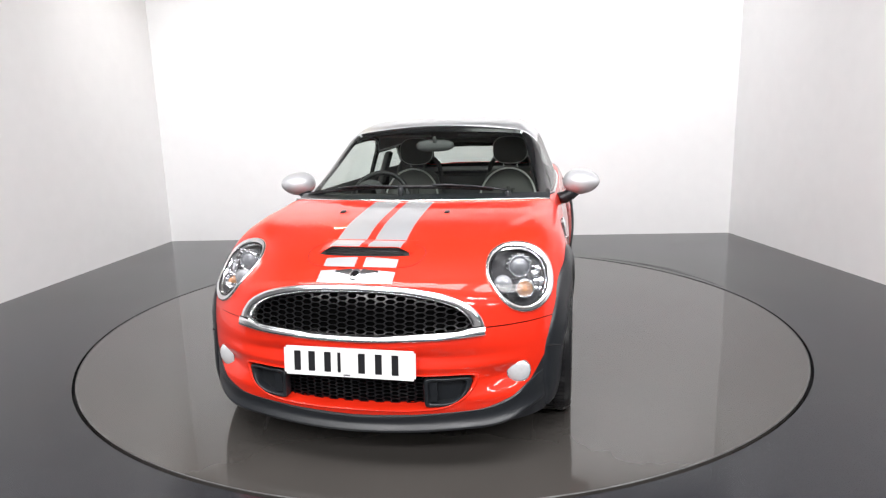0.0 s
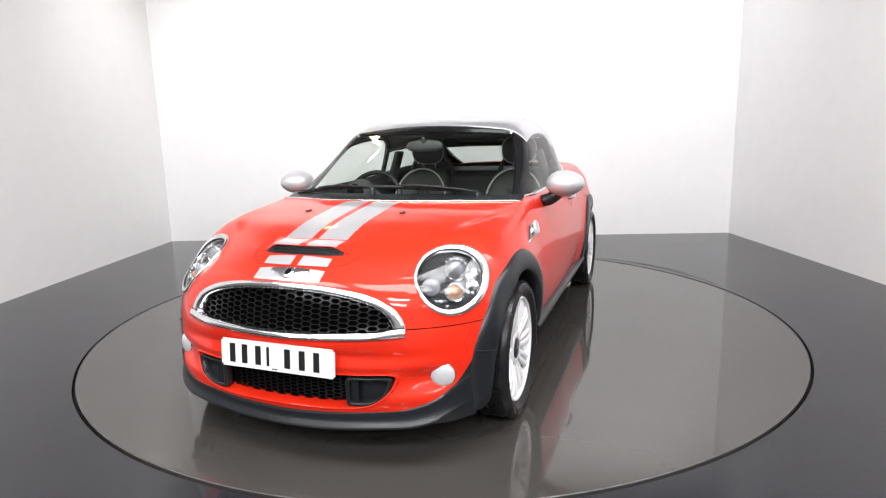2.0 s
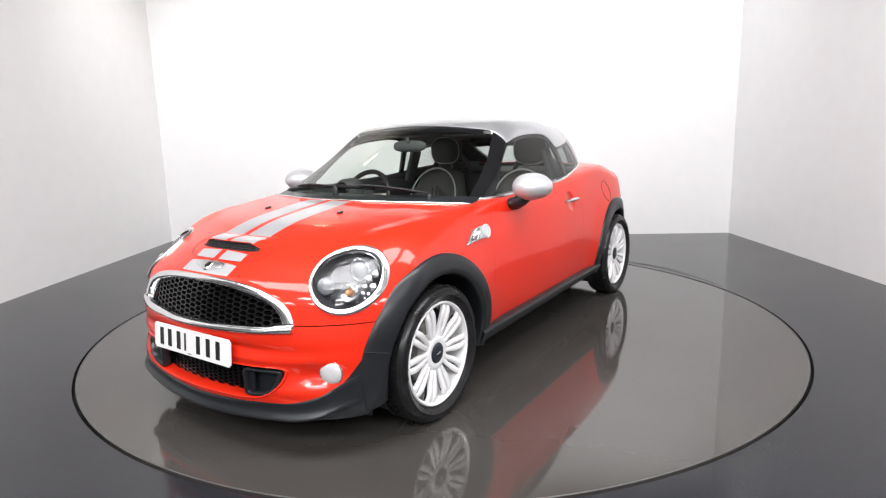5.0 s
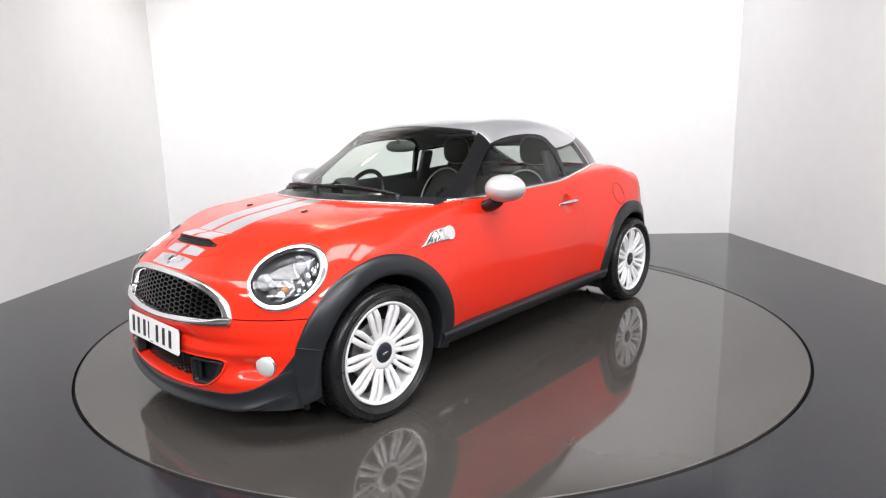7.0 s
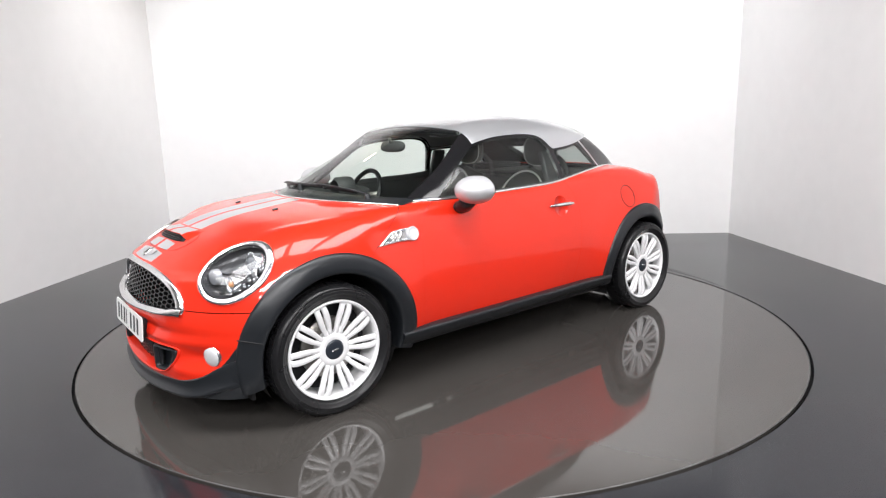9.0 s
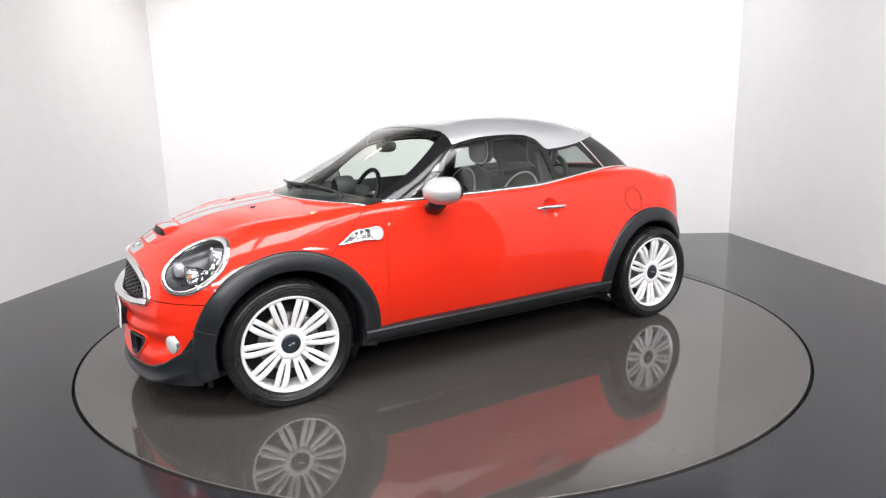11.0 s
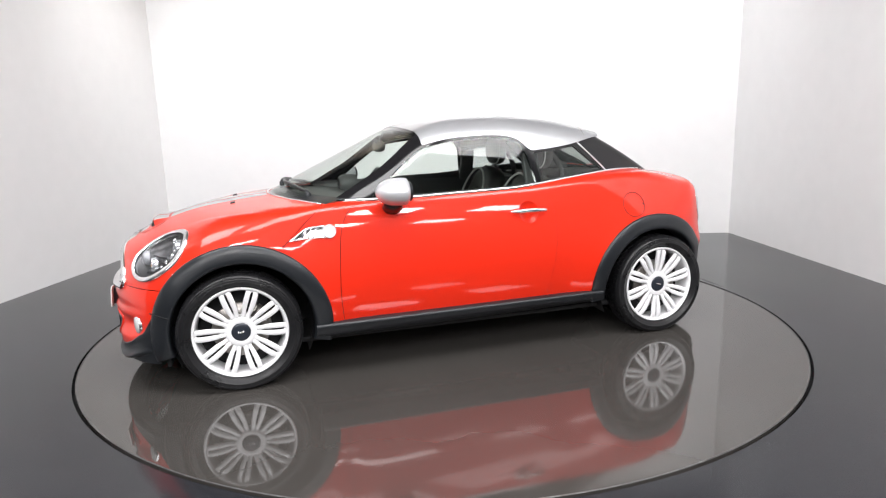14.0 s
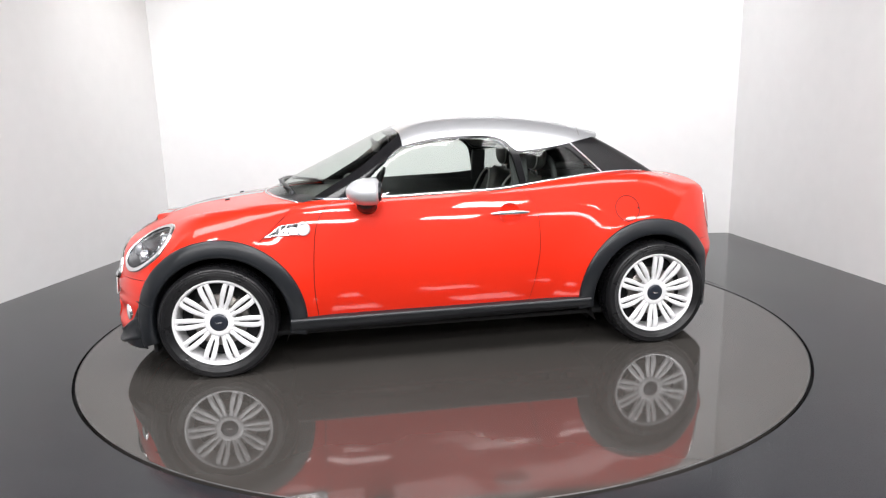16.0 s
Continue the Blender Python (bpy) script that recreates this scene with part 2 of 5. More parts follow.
def body_form(P):
    """Less than zero inside the painted lower body."""
    x, y, z = P[..., 0], np.abs(P[..., 1]), P[..., 2]
    a = 0.455 * y ** 2 + 0.11 * (y / 0.8) ** 8
    nose = a * ramp01(x, 0.95, 1.65)
    tail = (0.26 * y ** 2 + 0.16 * (y / 0.78) ** 8) * ramp01(-x, 1.1, 1.6)
    top = z - (np.interp(x + nose - tail, CENTRE_X, CENTRE_Z) - 0.075 * y ** 2)
    line = 0.505 + 0.44 * (1.46 - x)
    top = top - 0.010 * ramp01(y - line, -0.035, 0.045) * ramp01(x, 0.88, 1.0) * (1 - ramp01(x, 1.34, 1.50))
    steep = 1 + 1.6 * ramp01(x + nose, 1.6, 1.9) + 1.6 * ramp01(-x + tail, 1.68, 1.85)
    top = top / steep
    side = y - half_width(x, z)
    front = x - (1.895 - 0.27 * y ** 2 - 0.17 * (y / 0.8) ** 8 - 0.25 * np.maximum(0.24 - z, 0)
                 + (0.017 + 0.022 * ramp01(y, 0.22, 0.40)) * np.exp(-((z - 0.492) / (0.030 + 0.012 * ramp01(y, 0.22, 0.40))) ** 2) - 0.009 * np.exp(-((z - 0.448) / 0.011) ** 2) + 0.020 * np.exp(-((y - 0.44) / 0.20) ** 4 - ((z - 0.402) / 0.016) ** 2)
                 - 0.052 * np.exp(-((y - 0.59) / 0.10) ** 2 - ((z - 0.345) / 0.045) ** 2) + 0.024 * np.exp(-((y - 0.56) / 0.12) ** 4 - ((z - 0.276) / 0.020) ** 2))
    rear = -x - (1.795 - 0.28 * y ** 2 - 0.20 * (y / 0.78) ** 8 - 0.10 * np.maximum(z - 0.62, 0) + 0.022 * np.exp(-((z - 0.53) / 0.06) ** 2))
    edge = 0.045 + 0.075 * ramp01(x, 0.75, 1.15) + 0.04 * ramp01(-x, 1.0, 1.5)
    return smax(smax(smax(side, top, edge), front, 0.09), rear, 0.09)


ROOF = [(2.2, 0.20), (1.3, 0.80), (1.02, 0.936), (0.72, 1.084), (0.49, 1.195), (0.30, 1.283), (0.22, 1.312), (0.10, 1.338), (-0.179, 1.360), (-0.485, 1.350), (-0.758, 1.313), (-0.958, 1.266), (-1.12, 1.222), (-1.3, 1.17)]
ROOF_X = np.linspace(-1.4, 2.2, 1000)
ROOF_Z = spline(ROOF, ROOF_X)


def cabin_width(x, z):
    back = np.maximum(-x - 0.25, 0)
    return 0.712 - 0.32 * (z - 0.93) - 0.28 * np.maximum(z - 0.93, 0) ** 2 - 0.215 * back ** 2 - 0.02 * np.maximum(x - 0.2, 0)


def roof_form(P):
    x, y, z = P[..., 0], np.abs(P[..., 1]), P[..., 2]
    sweep_back = (0.52 * y ** 2) * ramp01(x, 0.0, 0.5)
    top = (z - (np.interp(x + sweep_back, ROOF_X, ROOF_Z) - 0.10 * y ** 2)) * 0.9
    side = (y - cabin_width(x, z)) * 0.93
    return smax(top, side, 0.10)


def glass_form(P):
    """Less than zero inside the cabin's outer skin, without the tail lip of the roof."""
    x, y, z = P[..., 0], np.abs(P[..., 1]), P[..., 2]
    rear = (z - (1.185 + (x + 1.06 - 0.10 * y ** 2) * 0.56)) * 0.87
    return smax(roof_form(P), rear, 0.03)


def lip_form(P):
    x, y = P[..., 0], np.abs(P[..., 1])
    return np.maximum(roof_form(P), -x - (1.075 - 0.42 * y ** 2))


def surface_normals(form, V):
    e = 1e-4
    g = np.stack([form(V + np.eye(3)[i] * e) - form(V - np.eye(3)[i] * e) for i in range(3)], -1)
    return g / (np.linalg.norm(g, axis=1)[:, None] + 1e-12)


def skin(form, x_back, x_front, z0, low, n_fan=70, n_side=150, n_up=110, power=1.0):
    """Mesh of the half skin with y >= 0, by rays from a spine."""
    fan = np.linspace(0, math.pi / 2, n_fan)
    org = np.r_[np.full(n_fan, x_front), np.linspace(x_front, x_back, n_side)[1:-1], np.full(n_fan, x_back)]
    ang = np.r_[fan, np.full(n_side - 2, math.pi / 2), math.pi / 2 + fan]
    up = np.radians(low) + (math.pi / 2 - np.radians(low)) * np.linspace(0, 1, n_up) ** power
    A, E = np.meshgrid(ang, up, indexing="ij")
    D = np.stack([np.cos(E) * np.cos(A), np.cos(E) * np.sin(A), np.sin(E)], -1)
    D[0, :, 1] = D[-1, :, 1] = 0
    D[:, -1] = (0, 0, 1)
    O = np.zeros_like(D)
    O[..., 0], O[..., 2] = org[:, None], z0
    a, b = np.zeros(A.shape), np.full(A.shape, 2.2)
    for _ in range(34):
        m = (a + b) / 2
        out = form(O + D * m[..., None]) > 0
        b, a = np.where(out, m, b), np.where(out, a, m)
    V = (O + D * a[..., None]).reshape(-1, 3)
    n, k = A.shape
    i = (np.arange(n - 1)[:, None] * k + np.arange(k - 1)).ravel()
    T = np.vstack([np.stack([i, i + k, i + k + 1], -1), np.stack([i, i + k + 1, i + 1], -1)])
    return V, T


def both_sides(V, T):
    """The half and its mirror image, welded along the middle."""
    used = np.unique(T)
    back = np.full(len(V), -1)
    back[used] = np.arange(len(used))
    V, T = V[used], back[T]
    mid = np.abs(V[:, 1]) < 1e-6
    other = np.where(mid, np.arange(len(V)), len(V) + np.cumsum(~mid) - 1)
    return np.vstack([V, V[~mid] * [1, -1, 1]]), np.vstack([T, other[T][:, ::-1]])


def compact(V, T):
    used = np.unique(T)
    back = np.full(len(V), -1)
    back[used] = np.arange(len(used))
    return V[used], back[T]


def panel(name, V, T, form, mat, parent, label="", side=0, thick=0.0):
    """A panel of the skin. side 0: both halves in one; +1 or -1: the left or right one alone."""
    if side == 0:
        V, T = both_sides(V, T)
    else:
        V, T = compact(V, T)
        if side < 0:
            V, T = V * [1, -1, 1], T[:, ::-1]
    N = surface_normals(form, V)
    if thick:
        # turned-in edge, so that the panel shows its thickness
        e = np.sort(np.vstack([T[:, [0, 1]], T[:, [1, 2]], T[:, [2, 0]]]), 1)
        u, c = np.unique(e, axis=0, return_counts=True)
        rim = {tuple(r) for r in u[c == 1].tolist()}
        ids = sorted({i for r in rim for i in r})
        at = {i: len(V) + q for q, i in enumerate(ids)}
        more, base = [], len(V)
        for t in T.tolist():
            for a, b in ((t[0], t[1]), (t[1], t[2]), (t[2], t[0])):
                if (min(a, b), max(a, b)) in rim:
                    more += [(a, at[a], b), (b, at[a], at[b])]
        V = np.vstack([V, V[ids] - N[ids] * thick])
        N = np.vstack([N, N[ids]])
        T = np.vstack([T, np.array(more, int).reshape(-1, 3)])
    return raw(name, V, T, mat, parent, label, True, N)


def on_side(x, z, form=body_form, lift=0.0):
    """Points of the left skin over (x, z), with normals."""
    x, z = np.broadcast_arrays(np.asarray(x, float), np.asarray(z, float))
    a, b = np.zeros(x.shape), np.full(x.shape, 1.2)
    for _ in range(34):
        m = (a + b) / 2
        out = form(np.stack([x, m, z], -1)) > 0
        b, a = np.where(out, m, b), np.where(out, a, m)
    P = np.stack([x, a, z], -1).reshape(-1, 3)
    N = surface_normals(form, P)
    return (P + N * lift).reshape(*x.shape, 3), N.reshape(*x.shape, 3)


def on_front(y, z, lift=0.0, form=body_form):
    y, z = np.broadcast_arrays(np.asarray(y, float), np.asarray(z, float))
    a, b = np.full(y.shape, 0.9), np.full(y.shape, 2.2)
    for _ in range(34):
        m = (a + b) / 2
        out = form(np.stack([m, y, z], -1)) > 0
        b, a = np.where(out, m, b), np.where(out, a, m)
    P = np.stack([a, y, z], -1).reshape(-1, 3)
    N = surface_normals(form, P)
    return (P + N * lift).reshape(*y.shape, 3), N.reshape(*y.shape, 3)


def on_top(x, y, lift=0.0, form=body_form):
    x, y = np.broadcast_arrays(np.asarray(x, float), np.asarray(y, float))
    a, b = np.full(x.shape, 0.5), np.full(x.shape, 1.6)
    for _ in range(34):
        m = (a + b) / 2
        out = form(np.stack([x, y, m], -1)) > 0
        b, a = np.where(out, m, b), np.where(out, a, m)
    P = np.stack([x, y, a], -1).reshape(-1, 3)
    N = surface_normals(form, P)
    return (P + N * lift).reshape(*x.shape, 3), N.reshape(*x.shape, 3)


# ---- outlines on the skin ----
def half_to_full(half):
    h = np.array(half)
    return np.vstack([h, (h * [-1, 1])[::-1]])


GRILLE_OUT = closed_curve(half_to_full([(0.10, 0.508), (0.30, 0.516), (0.43, 0.519), (0.480, 0.521), (0.497, 0.523), (0.501, 0.530), (0.501, 0.545), (0.497, 0.557), (0.480, 0.590), (0.44, 0.628), (0.35, 0.667), (0.22, 0.691), (0.08, 0.700)]), 180)
GRILLE_IN = closed_curve(half_to_full([(0.10, 0.522), (0.28, 0.530), (0.40, 0.535), (0.440, 0.537), (0.453, 0.540), (0.455, 0.547), (0.450, 0.560), (0.432, 0.586), (0.392, 0.618), (0.315, 0.646), (0.20, 0.668), (0.07, 0.677)]), 180)
INTAKE = closed_curve(half_to_full([(0.12, 0.226), (0.26, 0.230), (0.37, 0.246), (0.44, 0.288), (0.472, 0.34), (0.46, 0.372), (0.30, 0.374), (0.12, 0.374)]), 160)
LIGHT_ANGLES = np.linspace(0, 2 * math.pi, 72, endpoint=False)
# headlight: an oval in a leaning plane (centre, across, up, outwards)
LAMP_C = np.array([1.572, 0.604, 0.689])
LAMP_N = np.array([0.562, 0.551, 0.617])
LAMP_U = np.array([-0.700, 0.714, 0.0])
LAMP_W = np.cross(LAMP_N, LAMP_U)


def light_outline(k):
    """The oval, k times its size, as (across, up) in its plane."""
    p, q = 0.174 * k * np.cos(LIGHT_ANGLES), 0.144 * k * np.sin(LIGHT_ANGLES)
    return np.stack([-0.752 * p - 0.659 * q, -0.659 * p + 0.752 * q], -1)


def on_lamp(uv, side=1):
    """Points of the skin over the lamp's plane, with normals."""
    O = LAMP_C + uv[:, :1] * LAMP_U + uv[:, 1:] * LAMP_W
    a, b = np.full(len(O), -0.35), np.full(len(O), 0.30)
    for _ in range(34):
        m = (a + b) / 2
        out = body_form(O + LAMP_N * m[:, None]) > 0
        b, a = np.where(out, m, b), np.where(out, a, m)
    P = O + LAMP_N * a[:, None]
    N = surface_normals(body_form, P)
    return P * [1, side, 1], N * [1, side, 1]


def d_lamp(V, outline):
    q = V - LAMP_C
    return np.where((V[:, 0] > 1.2) & (V[:, 1] > 0.3), outline_distance(outline, q @ LAMP_U, q @ LAMP_W), 1.0)


DOOR = closed_curve([(0.711, 0.235), (0.713, 0.300), (0.722, 0.40), (0.724, 0.50), (0.717, 0.65), (0.703, 0.768), (0.680, 0.835), (0.646, 0.885), (0.60, 0.91), (0.53, 0.935), (0.50, 1.0), (0.2, 1.03), (-0.2, 1.03), (-0.42, 1.0),
                     (-0.445, 0.945), (-0.475, 0.91), (-0.503, 0.865), (-0.524, 0.80), (-0.531, 0.69), (-0.525, 0.575), (-0.50, 0.43), (-0.475, 0.33), (-0.465, 0.300), (-0.452, 0.235), (-0.2, 0.230), (0.3, 0.230)], 200)


def d_arch(V):
    f = np.hypot(V[:, 0] - ARCH_F, V[:, 2] - ARCH_Z)
    r = np.hypot(V[:, 0] - ARCH_R, V[:, 2] - ARCH_Z)
    return np.where(V[:, 1] > 0.35, np.minimum(f, r) - (ARCH_OUT - 0.012), 1.0)


def red_floor(V):
    """Height over the lower edge of the paint: sill along the sides, a bow at the nose."""
    y = np.abs(V[:, 1])
    nose = spline([(0.0, 0.197), (0.2, 0.205), (0.41, 0.224), (0.53, 0.238), (0.60, 0.262), (0.66, 0.308), (0.70, 0.372), (0.72, 0.41), (0.9, 0.42)], y)
    side = np.full(len(V), 0.297)
    tail = np.full(len(V), 0.40)
    k = ramp01(V[:, 0], 1.2, 1.25)
    q = ramp01(-V[:, 0], 1.2, 1.25)
    return V[:, 2] - (nose * k + tail * q + side * (1 - k - q))


def bonnet_line(V):
    """Less than zero on the bonnet, which wraps over the wings."""
    y = np.abs(V[:, 1])
    edge = 0.541 + 0 * y
    front = edge - V[:, 2]
    slant = (0.795 + (0.905 - V[:, 2]) * 1.10) - V[:, 0]
    return np.maximum(front, slant * 0.67)


def cut_gap(V, T, f, gap=0.0021):
    """Cut along f = 0 and leave a gap: (vertices, inside, outside)."""
    V, low, rest = split(V, T, lambda v: f(v) + gap)
    V, _, high = split(V, rest, lambda v: f(v) - gap)
    return V, low, high


def build_car():
    car = new("coupe_car")
    car.empty_display_size = 0.3
    tagged(car, "red two-door coupe with silver roof, mirrors and bonnet stripes", "car")
    V, T = skin(body_form, -1.15, 1.05, 0.50, -34, 90, 170, 130)
    # dark inner shell that shows in the shut gaps
    V, T, low = split(V, T, lambda v: -red_floor(v))
    V, _, low = split(V, low, lambda v: v[:, 2] - 0.165)
    V, _, T = split(V, T, lambda v: np.maximum(glass_form(v) + 0.004, 0.86 - v[:, 2]))
    V, _, T = split(V, T, d_arch)
    V, _, low = split(V, low, d_arch)
    inner = T
    V, _, T = split(V, T, lambda v: np.where(v[:, 0] > 1.2, outline_distance((GRILLE_IN - [0, 0.595]) * [1.03, 1.10] + [0, 0.595], v[:, 1], v[:, 2]), 1.0))
    V, _, T = split(V, T, lambda v: np.where(v[:, 0] > 1.2, outline_distance(INTAKE, v[:, 1], v[:, 2]), 1.0))
    lamp = light_outline(0.94)
    V, lens, T = split(V, T, lambda v: d_lamp(v, lamp))
    V, bonnet, T = cut_gap(V, T, bonnet_line)
    V, door, T = cut_gap(V, T, lambda v: np.where(v[:, 1] > 0.4, outline_distance(DOOR, v[:, 0], v[:, 2]), 1.0))
    V, bumper, T = cut_gap(V, T, lambda v: 1.25 - v[:, 0])
    V, tail, quarter = cut_gap(V, T, lambda v: np.maximum(v[:, 0] + 1.3, v[:, 2] - 0.60))
    V, rear, wing = split(V, quarter, lambda v: v[:, 0] - 0.1)
    V, deck, rear = cut_gap(V, rear, lambda v: np.maximum(np.abs(v[:, 1]) - 0.50, v[:, 0] + 1.3))
    panel("boot_lid", V, deck, body_form, RED, car, "", 0, 0.006)
    panel("bonnet", V, bonnet, body_form, RED, car, "red clamshell bonnet", 0, 0.006)
    panel("front_bumper", V, bumper, body_form, RED, car, "", 0, 0.006)
    panel("rear_bumper", V, tail, body_form, RED, car, "", 0, 0.006)
    V, low_front, low = split(V, low, lambda v: 1.0 - v[:, 0])
    V, low_rear, low = split(V, low, lambda v: v[:, 0] + 1.0)
    panel("front_skirt", V, low_front, body_form, PLASTIC, car, "unpainted black plastic front skirt", 0, 0.006)
    panel("rear_skirt", V, low_rear, body_form, PLASTIC, car, "unpainted black plastic rear skirt", 0, 0.006)
    doors = []
    for side in (1, -1):
        panel("wing", V, wing, body_form, RED, car, "", side, 0.006)
        panel("rear_quarter", V, rear, body_form, RED, car, "", side, 0.006)
        doors.append(panel("door", V, door, body_form, RED, car, "closed red door", side, 0.006))
    # inner shell
    VI, TI = both_sides(V, inner)
    NI = surface_normals(body_form, VI)
    VI = VI - NI * 0.010
    keep = ~np.any((VI[TI][:, :, 0] > 1.3), axis=1)
    raw("inner_shell", VI, TI[keep], DARK, car, "dark inner body shell")
    # cabin
    G, S = skin(glass_form, -0.85, 0.45, 0.80, -2, 70, 150, 110)
    G, _, S = split(G, S, lambda v: np.minimum(body_form(v) + 0.012, v[:, 0] + 1.52))
    return car, doors, (V, lens), (G, S)


ROOF_EDGE = [(0.60, 1.0), (0.30, 1.165), (0.197, 1.198), (0.041, 1.228), (-0.10, 1.238), (-0.235, 1.239), (-0.33, 1.226), (-0.385, 1.20), (-0.42, 1.165), (-0.445, 1.150), (-0.50, 1.150), (-0.601, 1.158), (-0.754, 1.178), (-0.90, 1.205), (-1.2, 1.24)]
SIDE_WINDOW = closed_curve([(0.50, 0.90), (0.515, 0.945), (0.44, 1.005), (0.37, 1.068), (0.27, 1.145), (0.195, 1.188), (0.10, 1.207), (0.0, 1.219), (-0.13, 1.227), (-0.25, 1.226), (-0.33, 1.209), (-0.385, 1.172), (-0.41, 1.12), (-0.432, 1.03), (-0.445, 0.95), (-0.44, 0.90), (-0.2, 0.88), (0.2, 0.88)], 180)
QUARTER = closed_curve([(-0.475, 0.90), (-0.478, 0.96), (-0.465, 1.06), (-0.455, 1.125), (-0.47, 1.137), (-0.60, 1.145), (-0.74, 1.163), (-0.765, 1.155), (-0.86, 1.08), (-0.985, 0.985), (-0.98, 0.94), (-0.7, 0.90)], 120)


def build_cabin(car, G, S):
    """Roof shell, glass and black frames."""
    roof_front = lambda v: 0.245 - 0.10 * v[:, 1] ** 2 - v[:, 0]
    roof_edge = lambda v: v[:, 2] - spline(ROOF_EDGE, v[:, 0])
    R, TR = skin(lip_form, -0.75, 0.35, 0.85, 0, 60, 150, 110)
    R, _, TR = split(R, TR, roof_edge)
    R, _, TR = split(R, TR, roof_front)
    R = R + surface_normals(roof_form, R) * 0.004
    roof = panel("roof", R, TR, roof_form, SILVER, car, "silver painted helmet roof with tail lip", 0, 0.022)
    G, cover, S = split(G, S, lambda v: -np.minimum(roof_edge(v) - 0.015, roof_front(v) - 0.015))
    # the covered part lines the roof from inside
    V, T = both_sides(G, cover)
    raw("headlining", V - surface_normals(glass_form, V) * 0.02, T, LINING, car, "grey fabric headlining")
    rim = lambda v: np.abs(v[:, 1]) - cabin_width(v[:, 0], v[:, 2])
    G, screen, S = split(G, S, lambda v: np.maximum(np.maximum(rim(v) + 0.056, 0.20 - v[:, 0]), v[:, 2] - 1.286 + 0.09 * v[:, 1] ** 2))
    G, window, S = split(G, S, lambda v: np.where(rim(v) > -0.10, outline_distance(SIDE_WINDOW, v[:, 0], v[:, 2]), 0.1))
    G, quarter, S = split(G, S, lambda v: np.where((rim(v) > -0.10) & (v[:, 0] < -0.2), outline_distance(QUARTER, v[:, 0], v[:, 2]), 0.1))
    G, back, S = split(G, S, lambda v: np.maximum(np.maximum(rim(v) + 0.075, v[:, 0] + 1.10), -v[:, 0] - 1.43))
    panel("windscreen", G, screen, glass_form, GLASS, car, "clear raked windscreen")
    panel("rear_window", G, back, glass_form, TINTED, car, "tinted rear window")
    for side in (1, -1):
        panel("side_window", G, window, glass_form, GLASS, car, "closed side window glass", side)
        panel("quarter_window", G, quarter, glass_form, TINTED, car, "tinted quarter window", side)
    panel("window_frame", G, S, glass_form, GLOSSBLACK, car, "gloss black pillars and glass surround", 0, 0.02)
    # joint of the tail lip
    y = np.linspace(-0.50, 0.50, 41)
    P, N = on_top(-0.905 + 0.20 * y ** 2, y, 0.0045, roof_form)
    v, f = sweep(P, [(-0.0013, 0), (0.0013, 0), (0.0013, 0.0012), (-0.0013, 0.0012)])
    raw("lip_joint", v, f, STEEL, roof, "thin joint before the tail lip")
    return roof


